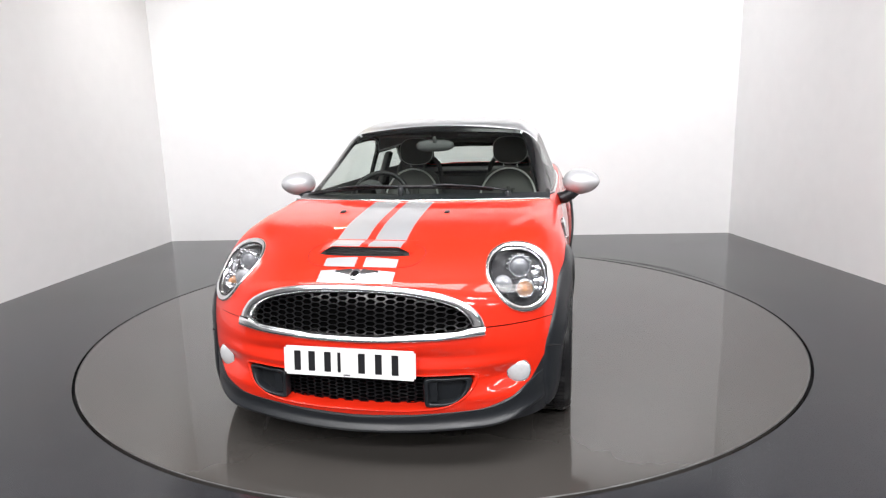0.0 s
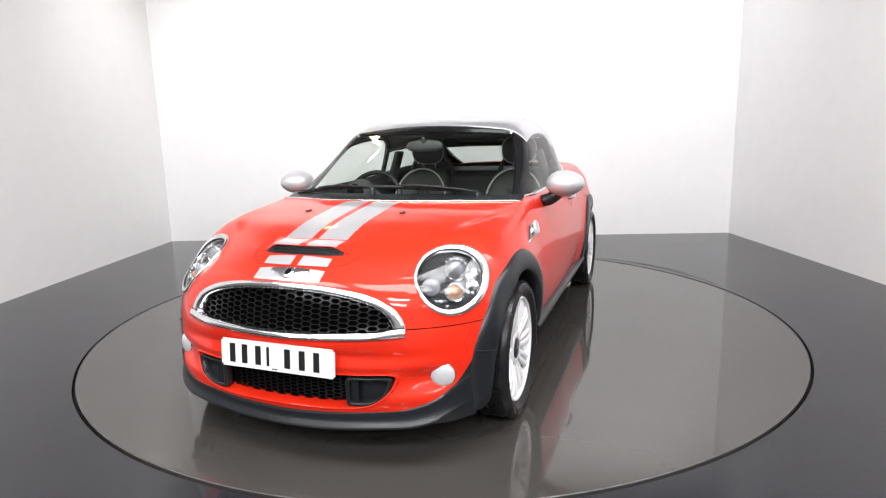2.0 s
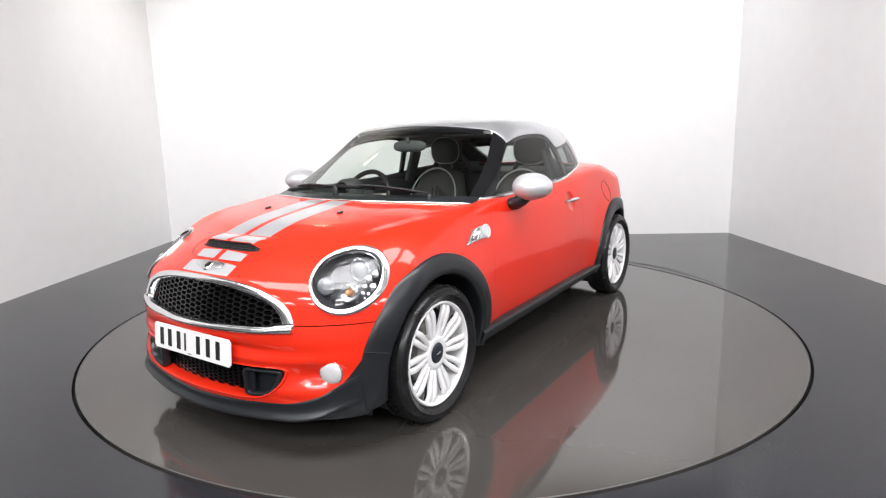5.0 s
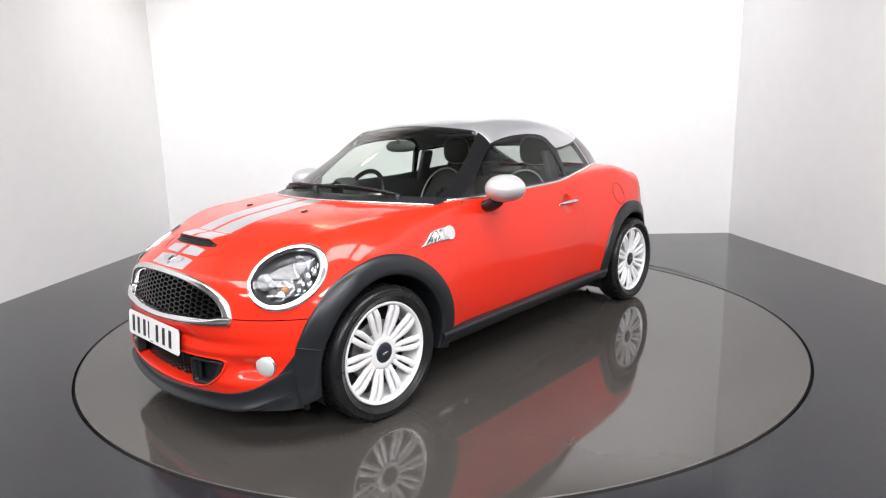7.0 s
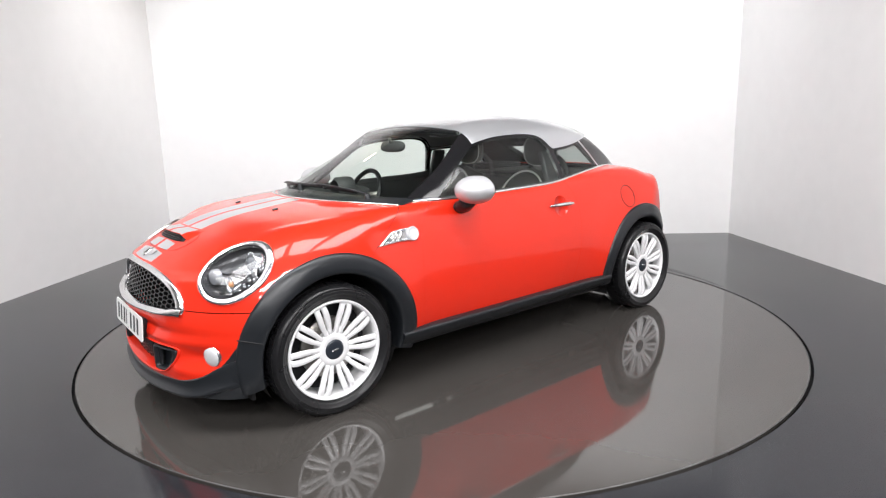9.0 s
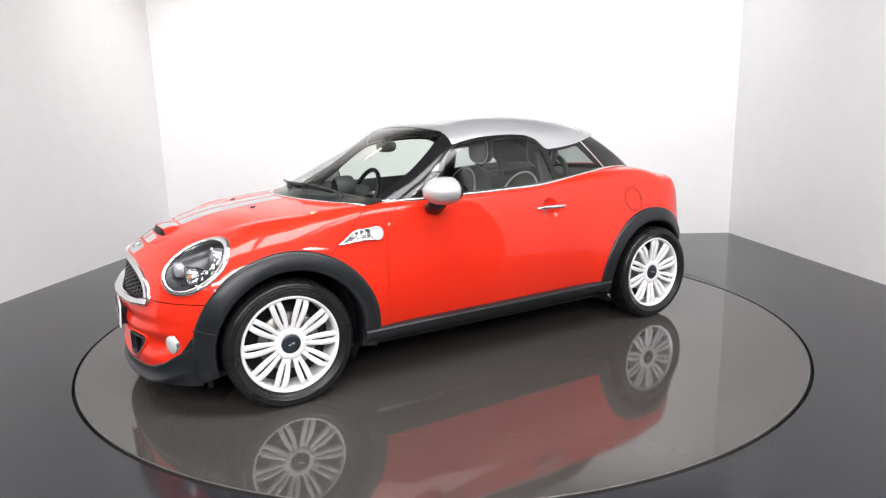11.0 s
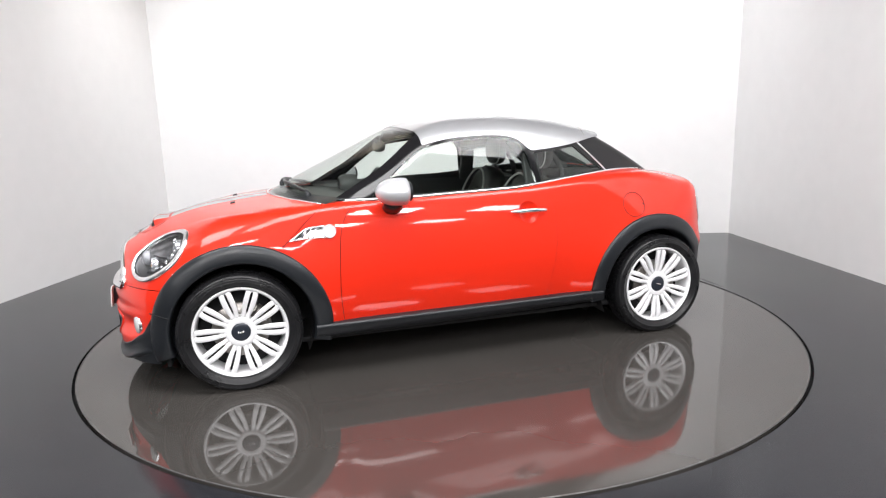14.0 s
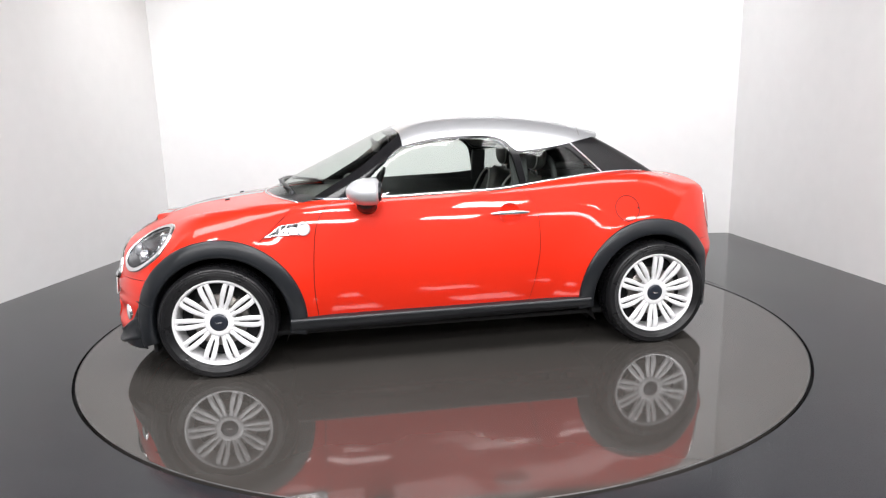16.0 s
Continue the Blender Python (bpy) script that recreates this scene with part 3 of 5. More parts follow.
# ---- wheels ----
def build_wheel():
    """One wheel about its hub, outer face towards +y; parts share meshes in the copies."""
    wheel = new("wheel")
    tyre = [(0.222, 0.055), (0.234, 0.060), (0.237, 0.068), (0.2395, 0.0695), (0.242, 0.0695), (0.244, 0.072), (0.254, 0.0795), (0.264, 0.0845), (0.2645, 0.0853), (0.266, 0.0853), (0.2665, 0.0848), (0.274, 0.0860), (0.2800, 0.0856), (0.2805, 0.0846), (0.283, 0.0846), (0.2835, 0.0852), (0.290, 0.0815), (0.295, 0.076), (0.2985, 0.069), (0.3015, 0.060)]
    for y in (0.056, 0.052, 0.022, 0.018, -0.018, -0.022, -0.052, -0.056):
        tyre.append((0.303, y))
    tyre += [(0.3015, -0.062), (0.295, -0.078), (0.280, -0.086), (0.255, -0.080), (0.222, -0.055)]
    v, f = lathe(tyre, 96)
    raw("tyre", v, f, RUBBER, wheel, "black low-profile tyre")
    rows = []
    for k in range(72):
        a = 2 * math.pi * k / 72
        rows.append(a)
    # tread blocks on the shoulder
    bm = bmesh.new()
    for a in rows:
        for y0, y1, da in ((0.026, 0.058, 0.0), (-0.058, -0.026, 0.02), (-0.016, 0.016, 0.04)):
            ring = []
            for aa, rr in ((a + da + 0.006, 0.3020), (a + da + 0.076, 0.3020), (a + da + 0.074, 0.3062), (a + da + 0.008, 0.3062)):
                for y in (y0, y1):
                    ring.append(bm.verts.new((rr * math.cos(aa), y, rr * math.sin(aa))))
            for q in ((0, 2, 3, 1), (2, 4, 5, 3), (4, 6, 7, 5), (6, 0, 1, 7), (0, 6, 4, 2), (1, 3, 5, 7)):
                bm.faces.new([ring[i] for i in q])
    part("tread", bm, RUBBER, wheel, "", False)
    rim = [(0.205, -0.07), (0.214, -0.02), (0.212, 0.030), (0.216, 0.052), (0.221, 0.066), (0.228, 0.0705), (0.2325, 0.068), (0.234, 0.060), (0.230, 0.052), (0.224, 0.045)]
    v, f = lathe(rim, 96)
    raw("rim", v, f, RIMWHITE, wheel, "white-silver alloy rim")
    hub = [(0.0, 0.040), (0.042, 0.042), (0.044, 0.050), (0.048, 0.052), (0.070, 0.052), (0.078, 0.047), (0.080, 0.030), (0.080, -0.01)]
    v, f = lathe(hub, 48)
    raw("hub", v, f, RIMWHITE, wheel, "")
    cap = [(0.0, 0.058), (0.020, 0.0585), (0.034, 0.057), (0.045, 0.054), (0.0475, 0.050), (0.0475, 0.04)]
    v, f = lathe(cap, 40)
    capob = raw("centre_cap", v, f, CAPNAVY, wheel, "dark navy round centre cap")
    bm = box_bm(-0.016, 0.0572, -0.004, 0.016, 0.0602, 0.004, 0.0012)
    part("badge", bm, CHROME, capob, "small plain metal badge")
    # ten broad spokes, each a bulging pair of bars round a slot
    r = np.linspace(0.074, 0.221, 22)
    full = spline([(0.074, 0.044), (0.09, 0.044), (0.12, 0.055), (0.15, 0.062), (0.17, 0.064), (0.20, 0.062), (0.213, 0.060), (0.221, 0.058)], r) / 2
    slot = np.interp(r, [0.074, 0.098, 0.104, 0.15, 0.198, 0.208, 0.212, 0.221], [0.0, 0.0, 0.0040, 0.0056, 0.0060, 0.0050, 0.0, 0.0])
    bow = spline([(0.074, 0.050), (0.11, 0.056), (0.16, 0.064), (0.195, 0.066), (0.221, 0.058)], r)
    for k in range(10):
        a = 2 * math.pi * (k + 0.25) / 10
        V, F = [], []
        for s in (1, -1):
            base = len(V)
            for i in range(len(r)):
                t0, t1, h = slot[i] * s, full[i] * s, bow[i]
                w = t1 - t0
                sec = [(t0, h - 0.016), (t0, h - 0.004), (t0 + 0.10 * w, h - 0.001), (t0 + 0.45 * w, h), (t0 + 0.82 * w, h - 0.001), (t0 + 0.96 * w, h - 0.003), (t1, h - 0.007), (t1 - 0.06 * w, h - 0.018)]
                V += [(r[i], q[1], q[0]) for q in sec]
            m = 8
            for i in range(len(r) - 1):
                F += [(base + i * m + j, base + i * m + (j + 1) % m, base + (i + 1) * m + (j + 1) % m, base + (i + 1) * m + j) for j in range(m)]
        V = np.array(V)
        c, s_ = math.cos(a), math.sin(a)
        V = np.stack([V[:, 0] * c - V[:, 2] * s_, V[:, 1], V[:, 0] * s_ + V[:, 2] * c], -1)
        bm = bmesh.new()
        vs = [bm.verts.new(q) for q in V]
        for q in F:
            bm.faces.new([vs[i] for i in q])
        flat_shade_edges(part("spoke", bm, RIMWHITE, wheel), 50)
    # dark sheet in each slot, painting the shade of its depth
    for k in range(10):
        a = 2 * math.pi * (k + 0.25) / 10
        c, s_ = math.cos(a), math.sin(a)
        V = [(q * c - t * s_, 0.026, q * s_ + t * c) for q, t in ((0.100, -0.006), (0.212, -0.011), (0.212, 0.011), (0.100, 0.006))]
        raw("slot_shade", V, [(0, 1, 2, 3)], DARK, wheel, "", False)
    disc = [(0.06, 0.0), (0.14, 0.0), (0.142, -0.004), (0.142, -0.02), (0.06, -0.02)]
    v, f = lathe(disc, 48)
    raw("brake_disc", v, f, STEEL, wheel, "grey steel brake disc")
    bm = bmesh.new()
    ang = np.linspace(-0.5, 0.5, 8)
    sec = [(0.095, 0.012), (0.148, 0.012), (0.152, -0.03), (0.095, -0.03)]
    pts = [[bm.verts.new((q[0] * math.cos(a + 2.9), q[1], q[0] * math.sin(a + 2.9))) for q in sec] for a in ang]
    for i in range(7):
        for j in range(4):
            bm.faces.new((pts[i][j], pts[i][(j + 1) % 4], pts[i + 1][(j + 1) % 4], pts[i + 1][j]))
    bm.faces.new(pts[0]); bm.faces.new(pts[-1])
    part("caliper", bm, STEEL, wheel)
    v, f = lathe([(0.0, -0.03), (0.20, -0.03), (0.21, -0.05)], 40)
    raw("wheel_back", v, f, DARK, wheel, "")
    return wheel


# ---- room ----
def build_room():
    LB, RB = Vector((-3.402, 3.415, 0)), Vector((3.457, 2.945, 0))
    LF = LB + (Vector((-3.559, 0.585, 0)) - LB).normalized() * 18.5
    RF = RB + (Vector((3.483, 0.418, 0)) - RB).normalized() * 18.5
    def wall(name, a, b, out, label, mat=WALLPAINT):
        bm = bmesh.new()
        o = Vector(out) * 0.15
        base = [a, b, b + o, a + o]
        low = [bm.verts.new((p.x, p.y, -0.02)) for p in base]
        high = [bm.verts.new((p.x, p.y, CEILING)) for p in base]
        bm.faces.new(low); bm.faces.new(high)
        for i in range(4):
            bm.faces.new((low[i], low[(i + 1) % 4], high[(i + 1) % 4], high[i]))
        ob = part(name, bm, mat, None, label, False)
        return tagged(ob, kind="structure", category="wall")
    wall("wall_north", LB, RB, (0, 1, 0), "smooth white painted studio wall")
    LM, RM = LB.lerp(LF, 0.28), RB.lerp(RF, 0.28)
    LO, RO = Vector((-8.5, LM.y - 0.02, 0)), Vector((8.5, RM.y - 0.02, 0))
    LS, RS = Vector((-8.5, -12.0, 0)), Vector((8.5, -12.0, 0))
    wall("wall_west", LM, LB, (-1, 0, 0), "smooth white painted studio wall")
    wall("wall_east", RB, RM, (1, 0, 0), "smooth white painted studio wall")
    # unseen hall walls, added to shape the fill and what the car reflects
    wall("wall_hall_northwest", LO, LM - Vector((0.16, 0.02, 0)), (0, 1, 0), "unseen grey hall wall, tone set for reflections", HALLGREY)
    wall("wall_hall_northeast", RM + Vector((0.16, -0.02, 0)), RO, (0, 1, 0), "unseen grey hall wall, tone set for reflections", HALLGREY)
    wall("wall_hall_west", LS, LO, (-1, 0, 0), "unseen grey hall wall, tone set for reflections", HALLGREY)
    wall("wall_hall_east", RO, RS, (1, 0, 0), "unseen grey hall wall, tone set for reflections", HALLGREY)
    wall("wall_south", RS, LS, (0, -1, 0), "unseen grey hall wall, tone set for reflections", HALLGREY)
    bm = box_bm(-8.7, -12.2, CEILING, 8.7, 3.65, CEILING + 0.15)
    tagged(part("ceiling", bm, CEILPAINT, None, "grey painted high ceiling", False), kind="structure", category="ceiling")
    # floor sheet with a round opening for the turntable
    n, R = 160, 2.258
    bm = bmesh.new()
    a = np.linspace(0, 2 * math.pi, n, endpoint=False)
    rings = []
    for r, z in ((R, -0.06), (R, -0.002), (R + 0.002, 0.0)):
        rings.append([bm.verts.new((r * math.cos(t), r * math.sin(t), z)) for t in a])
    outer = []
    for t in a:
        c, s = math.cos(t), math.sin(t)
        k = min((8.6 / abs(c)) if abs(c) > 1e-6 else 1e9, ((3.7 if s > 0 else 12.1) / abs(s)) if abs(s) > 1e-6 else 1e9)
        outer.append(bm.verts.new((c * k, s * k, 0)))
    rings.append(outer)
    for p, q in zip(rings, rings[1:]):
        for i in range(n):
            bm.faces.new((p[i], p[(i + 1) % n], q[(i + 1) % n], q[i]))
    tagged(part("floor", bm, FLOORPAINT, None, "glossy dark grey painted studio floor", False), kind="structure", category="floor")
    v, f = lathe([(0.0, -0.058), (2.4, -0.058)], 64, "z")
    tagged(raw("turntable_pit", v, f, DARK, None, "dark gap around the turntable"), kind="structure", category="floor")
    table = new("turntable")
    tagged(table, "round glossy grey turntable set flush in the floor", "turntable")
    v, f = lathe([(0.0, 0.0), (1.0, 0.0), (2.0, 0.0), (2.240, 0.0), (2.2425, -0.0015), (2.243, -0.05)], 160, "z")
    raw("deck", v, f, DISCPAINT, table, "glossy warm grey painted deck", False)
    v, f = lathe([(2.236, 0.0004), (2.2375, 0.0022), (2.2415, 0.0022), (2.2430, 0.0004)], 160, "z")
    raw("edge_strip", v, f, EDGEDARK, table, "thin worn metal edge strip", False)
    # faint curved scuff on the deck's far edge of the floor
    for k, (r0, w) in enumerate(((2.292, 0.010), (2.325, 0.006))):
        a = np.radians(np.linspace(12 + 9 * k, 49 + 3 * k, 60))
        wob = r0 + 0.05 * np.sin(np.linspace(0, 2.4, 60) + k)
        ww = w * np.sin(np.linspace(0.05, math.pi - 0.05, 60))
        v = np.vstack([np.stack([(wob + s * ww) * np.cos(a), (wob + s * ww) * np.sin(a), np.full(60, 0.0015)], -1) for s in (-1, 1)])
        ob = raw("scuff_mark", v, [(i, i + 1, 61 + i, 60 + i) for i in range(59)], SCUFF, None, "faint pale curved scuff on the floor", False)
        tagged(ob, kind="structure", category="floor")
    return table


# ---- fittings of the car ----
def mirrored(make):
    """Build a fitting on the left and on the right of the car."""
    return [make(1), make(-1)]


def flip(v, side):
    return np.asarray(v) * [1, side, 1]


def grid_faces(n, m, closed=False):
    return [(i * m + j, i * m + j + 1, ((i + 1) % n) * m + j + 1, ((i + 1) % n) * m + j) for i in range(n if closed else n - 1) for j in range(m - 1)]


def fan_path(angles, z, lift=0.0, x0=1.0):
    """Points of the nose at height z, round a vertical axis at x0."""
    A = np.asarray(angles)
    D = np.stack([np.cos(A), np.sin(A), np.zeros_like(A)], -1)
    O = np.array([x0, 0, z])
    a, b = np.zeros(len(A)), np.full(len(A), 1.6)
    for _ in range(34):
        m = (a + b) / 2
        out = body_form(O + D * m[:, None]) > 0
        b, a = np.where(out, m, b), np.where(out, a, m)
    return O + D * (a + lift)[:, None], D


def arch_trim(side, cx, a0, a1, name="wheel_arch_trim"):
    ang = np.radians(np.linspace(a0, a1, 90))
    prof = [(ARCH_IN, -0.10), (ARCH_IN - 0.002, -0.02), (ARCH_IN, 0.004), (ARCH_IN + 0.004, 0.013), (ARCH_IN + 0.012, 0.017), (ARCH_IN + 0.03, 0.017), (ARCH_OUT - 0.035, 0.016), (ARCH_OUT - 0.012, 0.013), (ARCH_OUT - 0.003, 0.009), (ARCH_OUT, 0.002), (ARCH_OUT, -0.012)]
    rr = np.array([p[0] for p in prof])
    lift = np.array([p[1] for p in prof])
    x = cx + np.cos(ang)[:, None] * rr
    z = ARCH_Z + np.sin(ang)[:, None] * rr
    P, N = on_side(x, np.maximum(z, 0.12))
    P[..., 2] = z
    P[..., 1] += lift
    v = flip(P.reshape(-1, 3), side)
    ob = raw(name, v, grid_faces(len(ang), len(prof)), PLASTIC, car, "wide black plastic wheel arch trim")
    return ob


def arch_seam(side):
    """The joint between the front arch trim and the skirt below it."""
    r = np.linspace(ARCH_IN + 0.004, ARCH_OUT + 0.004, 10)
    a = math.radians(14)
    P, N = on_side(ARCH_F + r * math.cos(a), ARCH_Z + r * math.sin(a) + 0.02)
    P[:, 1] += 0.0155
    v, f = sweep(flip(P, side), [(-0.0018, -0.002), (0.0018, -0.002), (0.0018, 0.003), (-0.0018, 0.003)], ups=(0, side, 0))
    raw("trim_seam", v, f, DARK, car, "dark joint in the arch trim")


def arch_liner(side, cx):
    v, f = lathe([(0.345, 0.34), (0.352, 0.74)], 40)
    v = v[:, [0, 1, 2]] + [cx, 0, ARCH_Z]
    keep = [q for q in f if np.mean([v[i][2] for i in q]) > 0.15]
    ob = raw("wheel_arch_liner", flip(v, side), keep, DARK, car, "")
    w, g = lathe([(0.0, 0.34), (0.345, 0.34)], 40)
    w = w + [cx, 0, ARCH_Z]
    g = [q for q in g if np.mean([w[i][2] for i in q]) > 0.17]
    raw("wheel_well_wall", flip(w, side), g, DARK, car, "")
    return ob


def sill(side):
    xs = np.linspace(0.860, -0.83, 34)
    sec = [(0.760, 0.312), (0.790, 0.309), (0.806, 0.305), (0.814, 0.299), (0.8155, 0.293), (0.8135, 0.285), (0.807, 0.271), (0.799, 0.257), (0.791, 0.244), (0.780, 0.231), (0.768, 0.222), (0.750, 0.217), (0.70, 0.214), (0.70, 0.312)]
    v = []
    for x in xs:
        rise = (0.795 - x) / 1.585
        v += [(x, y, z + (0.022 * rise if z < 0.25 else 0.010 * rise) - 0.008) for y, z in sec]
    n, m = len(xs), len(sec)
    f = [(i * m + j, i * m + (j + 1) % m, (i + 1) * m + (j + 1) % m, (i + 1) * m + j) for i in range(n - 1) for j in range(m)]
    f += [tuple(range(m)), tuple((n - 1) * m + j for j in range(m))]
    return flat_shade_edges(raw("sill", flip(v, side), f, PLASTIC, car, "black plastic side sill"), 40)


def splitter():
    ang = np.radians(np.linspace(-51.5, 51.5, 90))
    P, D = fan_path(ang, 0.20)
    sec = [(-0.06, 0.203), (0.002, 0.203), (0.008, 0.196), (0.006, 0.178), (0.010, 0.166), (0.018, 0.158), (0.022, 0.150), (0.018, 0.140), (0.004, 0.134), (-0.06, 0.136)]
    v = []
    for p, d, a in zip(P, D, ang):
        rise = float(spline([(0.0, 0.0), (0.2, 0.008), (0.41, 0.027), (0.53, 0.041), (0.60, 0.065), (0.66, 0.105), (0.70, 0.13), (0.9, 0.15)], abs(p[1])))
        fade = 1 - float(ramp01(abs(a), 0.60, 0.90))
        v += [(p[0] + d[0] * (o * fade if o > 0 else o), p[1] + d[1] * (o * fade if o > 0 else o), z + rise * (0.62 if z < 0.175 else 1.0)) for o, z in sec]
    n, m = len(P), len(sec)
    f = [(i * m + j, i * m + (j + 1) % m, (i + 1) * m + (j + 1) % m, (i + 1) * m + j) for i in range(n - 1) for j in range(m)]
    f += [tuple(range(m)), tuple((n - 1) * m + j for j in range(m))]
    flat_shade_edges(raw("front_splitter", v, f, PLASTIC, car, "black plastic chin splitter"), 40)


def outline_ring(name, outer, inner, mat, lift, label="", parent=None, edge=0.012):
    """A rounded frame between two outlines on the nose."""
    n = len(outer)
    rows = []
    for k, h in ((0.0, -edge), (0.0, lift * 0.3), (0.12, lift * 0.8), (0.35, lift), (0.65, lift), (0.88, lift * 0.75), (1.0, lift * 0.2), (1.0, -edge * 2.5)):
        q = outer + (inner - outer) * k
        P, N = on_front(q[:, 0], q[:, 1])
        P = P + N * h
        rows.append(P)
    v = np.vstack(rows)
    f = [(i * n + j, i * n + (j + 1) % n, (i + 1) * n + (j + 1) % n, (i + 1) * n + j) for i in range(len(rows) - 1) for j in range(n)]
    return raw(name, v, f, mat, parent or car, label)


def honeycomb(name, outline, cell_w, cell_h, depth, parent, bar=0.0035, thick=0.012):
    V, F = [], []
    lo, hi = outline.min(0), outline.max(0)
    rows = int((hi[1] - lo[1]) / (cell_h)) + 3
    cols = int((hi[0] - lo[0]) / (cell_w * 0.75)) + 3
    for r in range(-1, rows):
        for c in range(-cols // 2 - 1, cols // 2 + 2):
            cy, cz = c * cell_w * 0.75, lo[1] + (r + 0.5 * (c % 2)) * cell_h
            if outline_distance(outline, np.array([cy]), np.array([cz]))[0] > 0.008:
                continue
            b = len(V)
            for k, dx in ((1.0, -thick), (1.0, 0.0), (1 - 2 * bar / cell_h * 1.4, 0.0), (1 - 2 * bar / cell_h * 1.4, -thick)):
                for q in ((0.5, 0), (0.25, 0.5), (-0.25, 0.5), (-0.5, 0), (-0.25, -0.5), (0.25, -0.5)):
                    V.append((dx, cy + q[0] * cell_w * k, cz + q[1] * cell_h * k))
            for i in range(3):
                F += [(b + i * 6 + j, b + i * 6 + (j + 1) % 6, b + (i + 1) * 6 + (j + 1) % 6, b + (i + 1) * 6 + j) for j in range(6)]
    V = np.array(V)
    P, _ = on_front(V[:, 1], V[:, 2])
    V[:, 0] += P[:, 0] - depth
    return tagged(raw(name, V, F, MESHBLACK, parent, "gloss black honeycomb mesh", False), kind="stuff")


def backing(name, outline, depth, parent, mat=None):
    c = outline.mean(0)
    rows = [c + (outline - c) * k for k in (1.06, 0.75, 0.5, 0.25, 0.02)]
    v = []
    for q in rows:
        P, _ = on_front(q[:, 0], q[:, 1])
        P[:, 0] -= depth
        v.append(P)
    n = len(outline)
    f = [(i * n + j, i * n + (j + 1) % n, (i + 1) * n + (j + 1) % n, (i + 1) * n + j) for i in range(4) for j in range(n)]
    return raw(name, np.vstack(v), f, mat or DEPTHSHADE, parent, "")


def nose():
    ring = outline_ring("grille_surround", GRILLE_OUT, GRILLE_IN, CHROME, 0.012, "polished chrome grille surround")
    honeycomb("grille_mesh", GRILLE_IN, 0.050, 0.0200, 0.020, ring, 0.0014, 0.008)
    # black sheet behind the mesh, painted in place of deep shade
    backing("grille_depth_shade", GRILLE_IN, 0.075, ring)
    # flat bar that closes the grille below, on the bumper's edge
    ys = np.linspace(-0.503, 0.503, 61)
    low = 0.503 + 0.052 * ys ** 2
    tall = 0.020 + 0.012 * ramp01(np.abs(ys), 0.36, 0.47)
    rows = []
    for k, h in ((0.0, -0.01), (0.0, 0.012), (0.12, 0.017), (0.5, 0.0185), (0.88, 0.017), (1.0, 0.012), (1.0, -0.01)):
        P, N = on_front(ys, low + tall * k)
        P[:, 0] += h
        rows.append(P)
    raw("grille_bar", np.vstack(rows), grid_faces(7, 61), CHROME, ring, "flat chrome bar below the grille")
    for side in (1, -1):
        y = side * np.linspace(0.458, 0.500, 8)
        P, N = on_front(y, 0.503 + 0.052 * y ** 2 + 0.0345)
        v, f = sweep(P + [0.0125, 0, 0], [(-0.0015, -0.004), (0.0015, -0.004), (0.0015, 0.002), (-0.0015, 0.002)], ups=(1, 0, 0))
        raw("bar_joint", v, f, DARK, ring, "")
    lip = INTAKE.copy()
    c = lip.mean(0)
    inner = c + (lip - c) * [0.972, 0.93]
    frame_ = outline_ring("lower_intake", lip * [1.0, 1.0], inner, RED, 0.006, "red-lipped lower air intake", edge=0.02)
    honeycomb("intake_mesh", c + (lip - c) * [0.985, 0.965], 0.042, 0.0150, 0.042, frame_, 0.0014, 0.008)
    # the intake's inner shade, also painted as a black sheet
    backing("intake_depth_shade", lip, 0.095, frame_)
    for side in (1, -1):
        duct = closed_curve([(0.285, 0.354), (0.36, 0.358), (0.445, 0.358), (0.453, 0.336), (0.438, 0.298), (0.41, 0.266), (0.37, 0.250), (0.295, 0.246), (0.282, 0.258), (0.280, 0.30)], 80) * [side, 1]
        cc = duct.mean(0)
        ob = outline_ring("brake_duct", duct, cc + (duct - cc) * 0.80, PLASTIC, 0.004, "black framed brake duct", edge=0.03)
        backing("duct_floor", cc + (duct - cc) * 0.82, 0.035, ob, PLASTIC)
        # vane across the duct
        P, _ = on_front(np.full(2, side * 0.315), np.array([0.342, 0.264]))
        v, f = sweep(P - [[0.012, 0, 0], [0.012, 0, 0]], [(-0.012, -0.004), (0.02, -0.004), (0.02, 0.004), (-0.012, 0.004)], ups=(1, 0, 0))
        raw("vane", v, f, PLASTIC, ob, "", False)


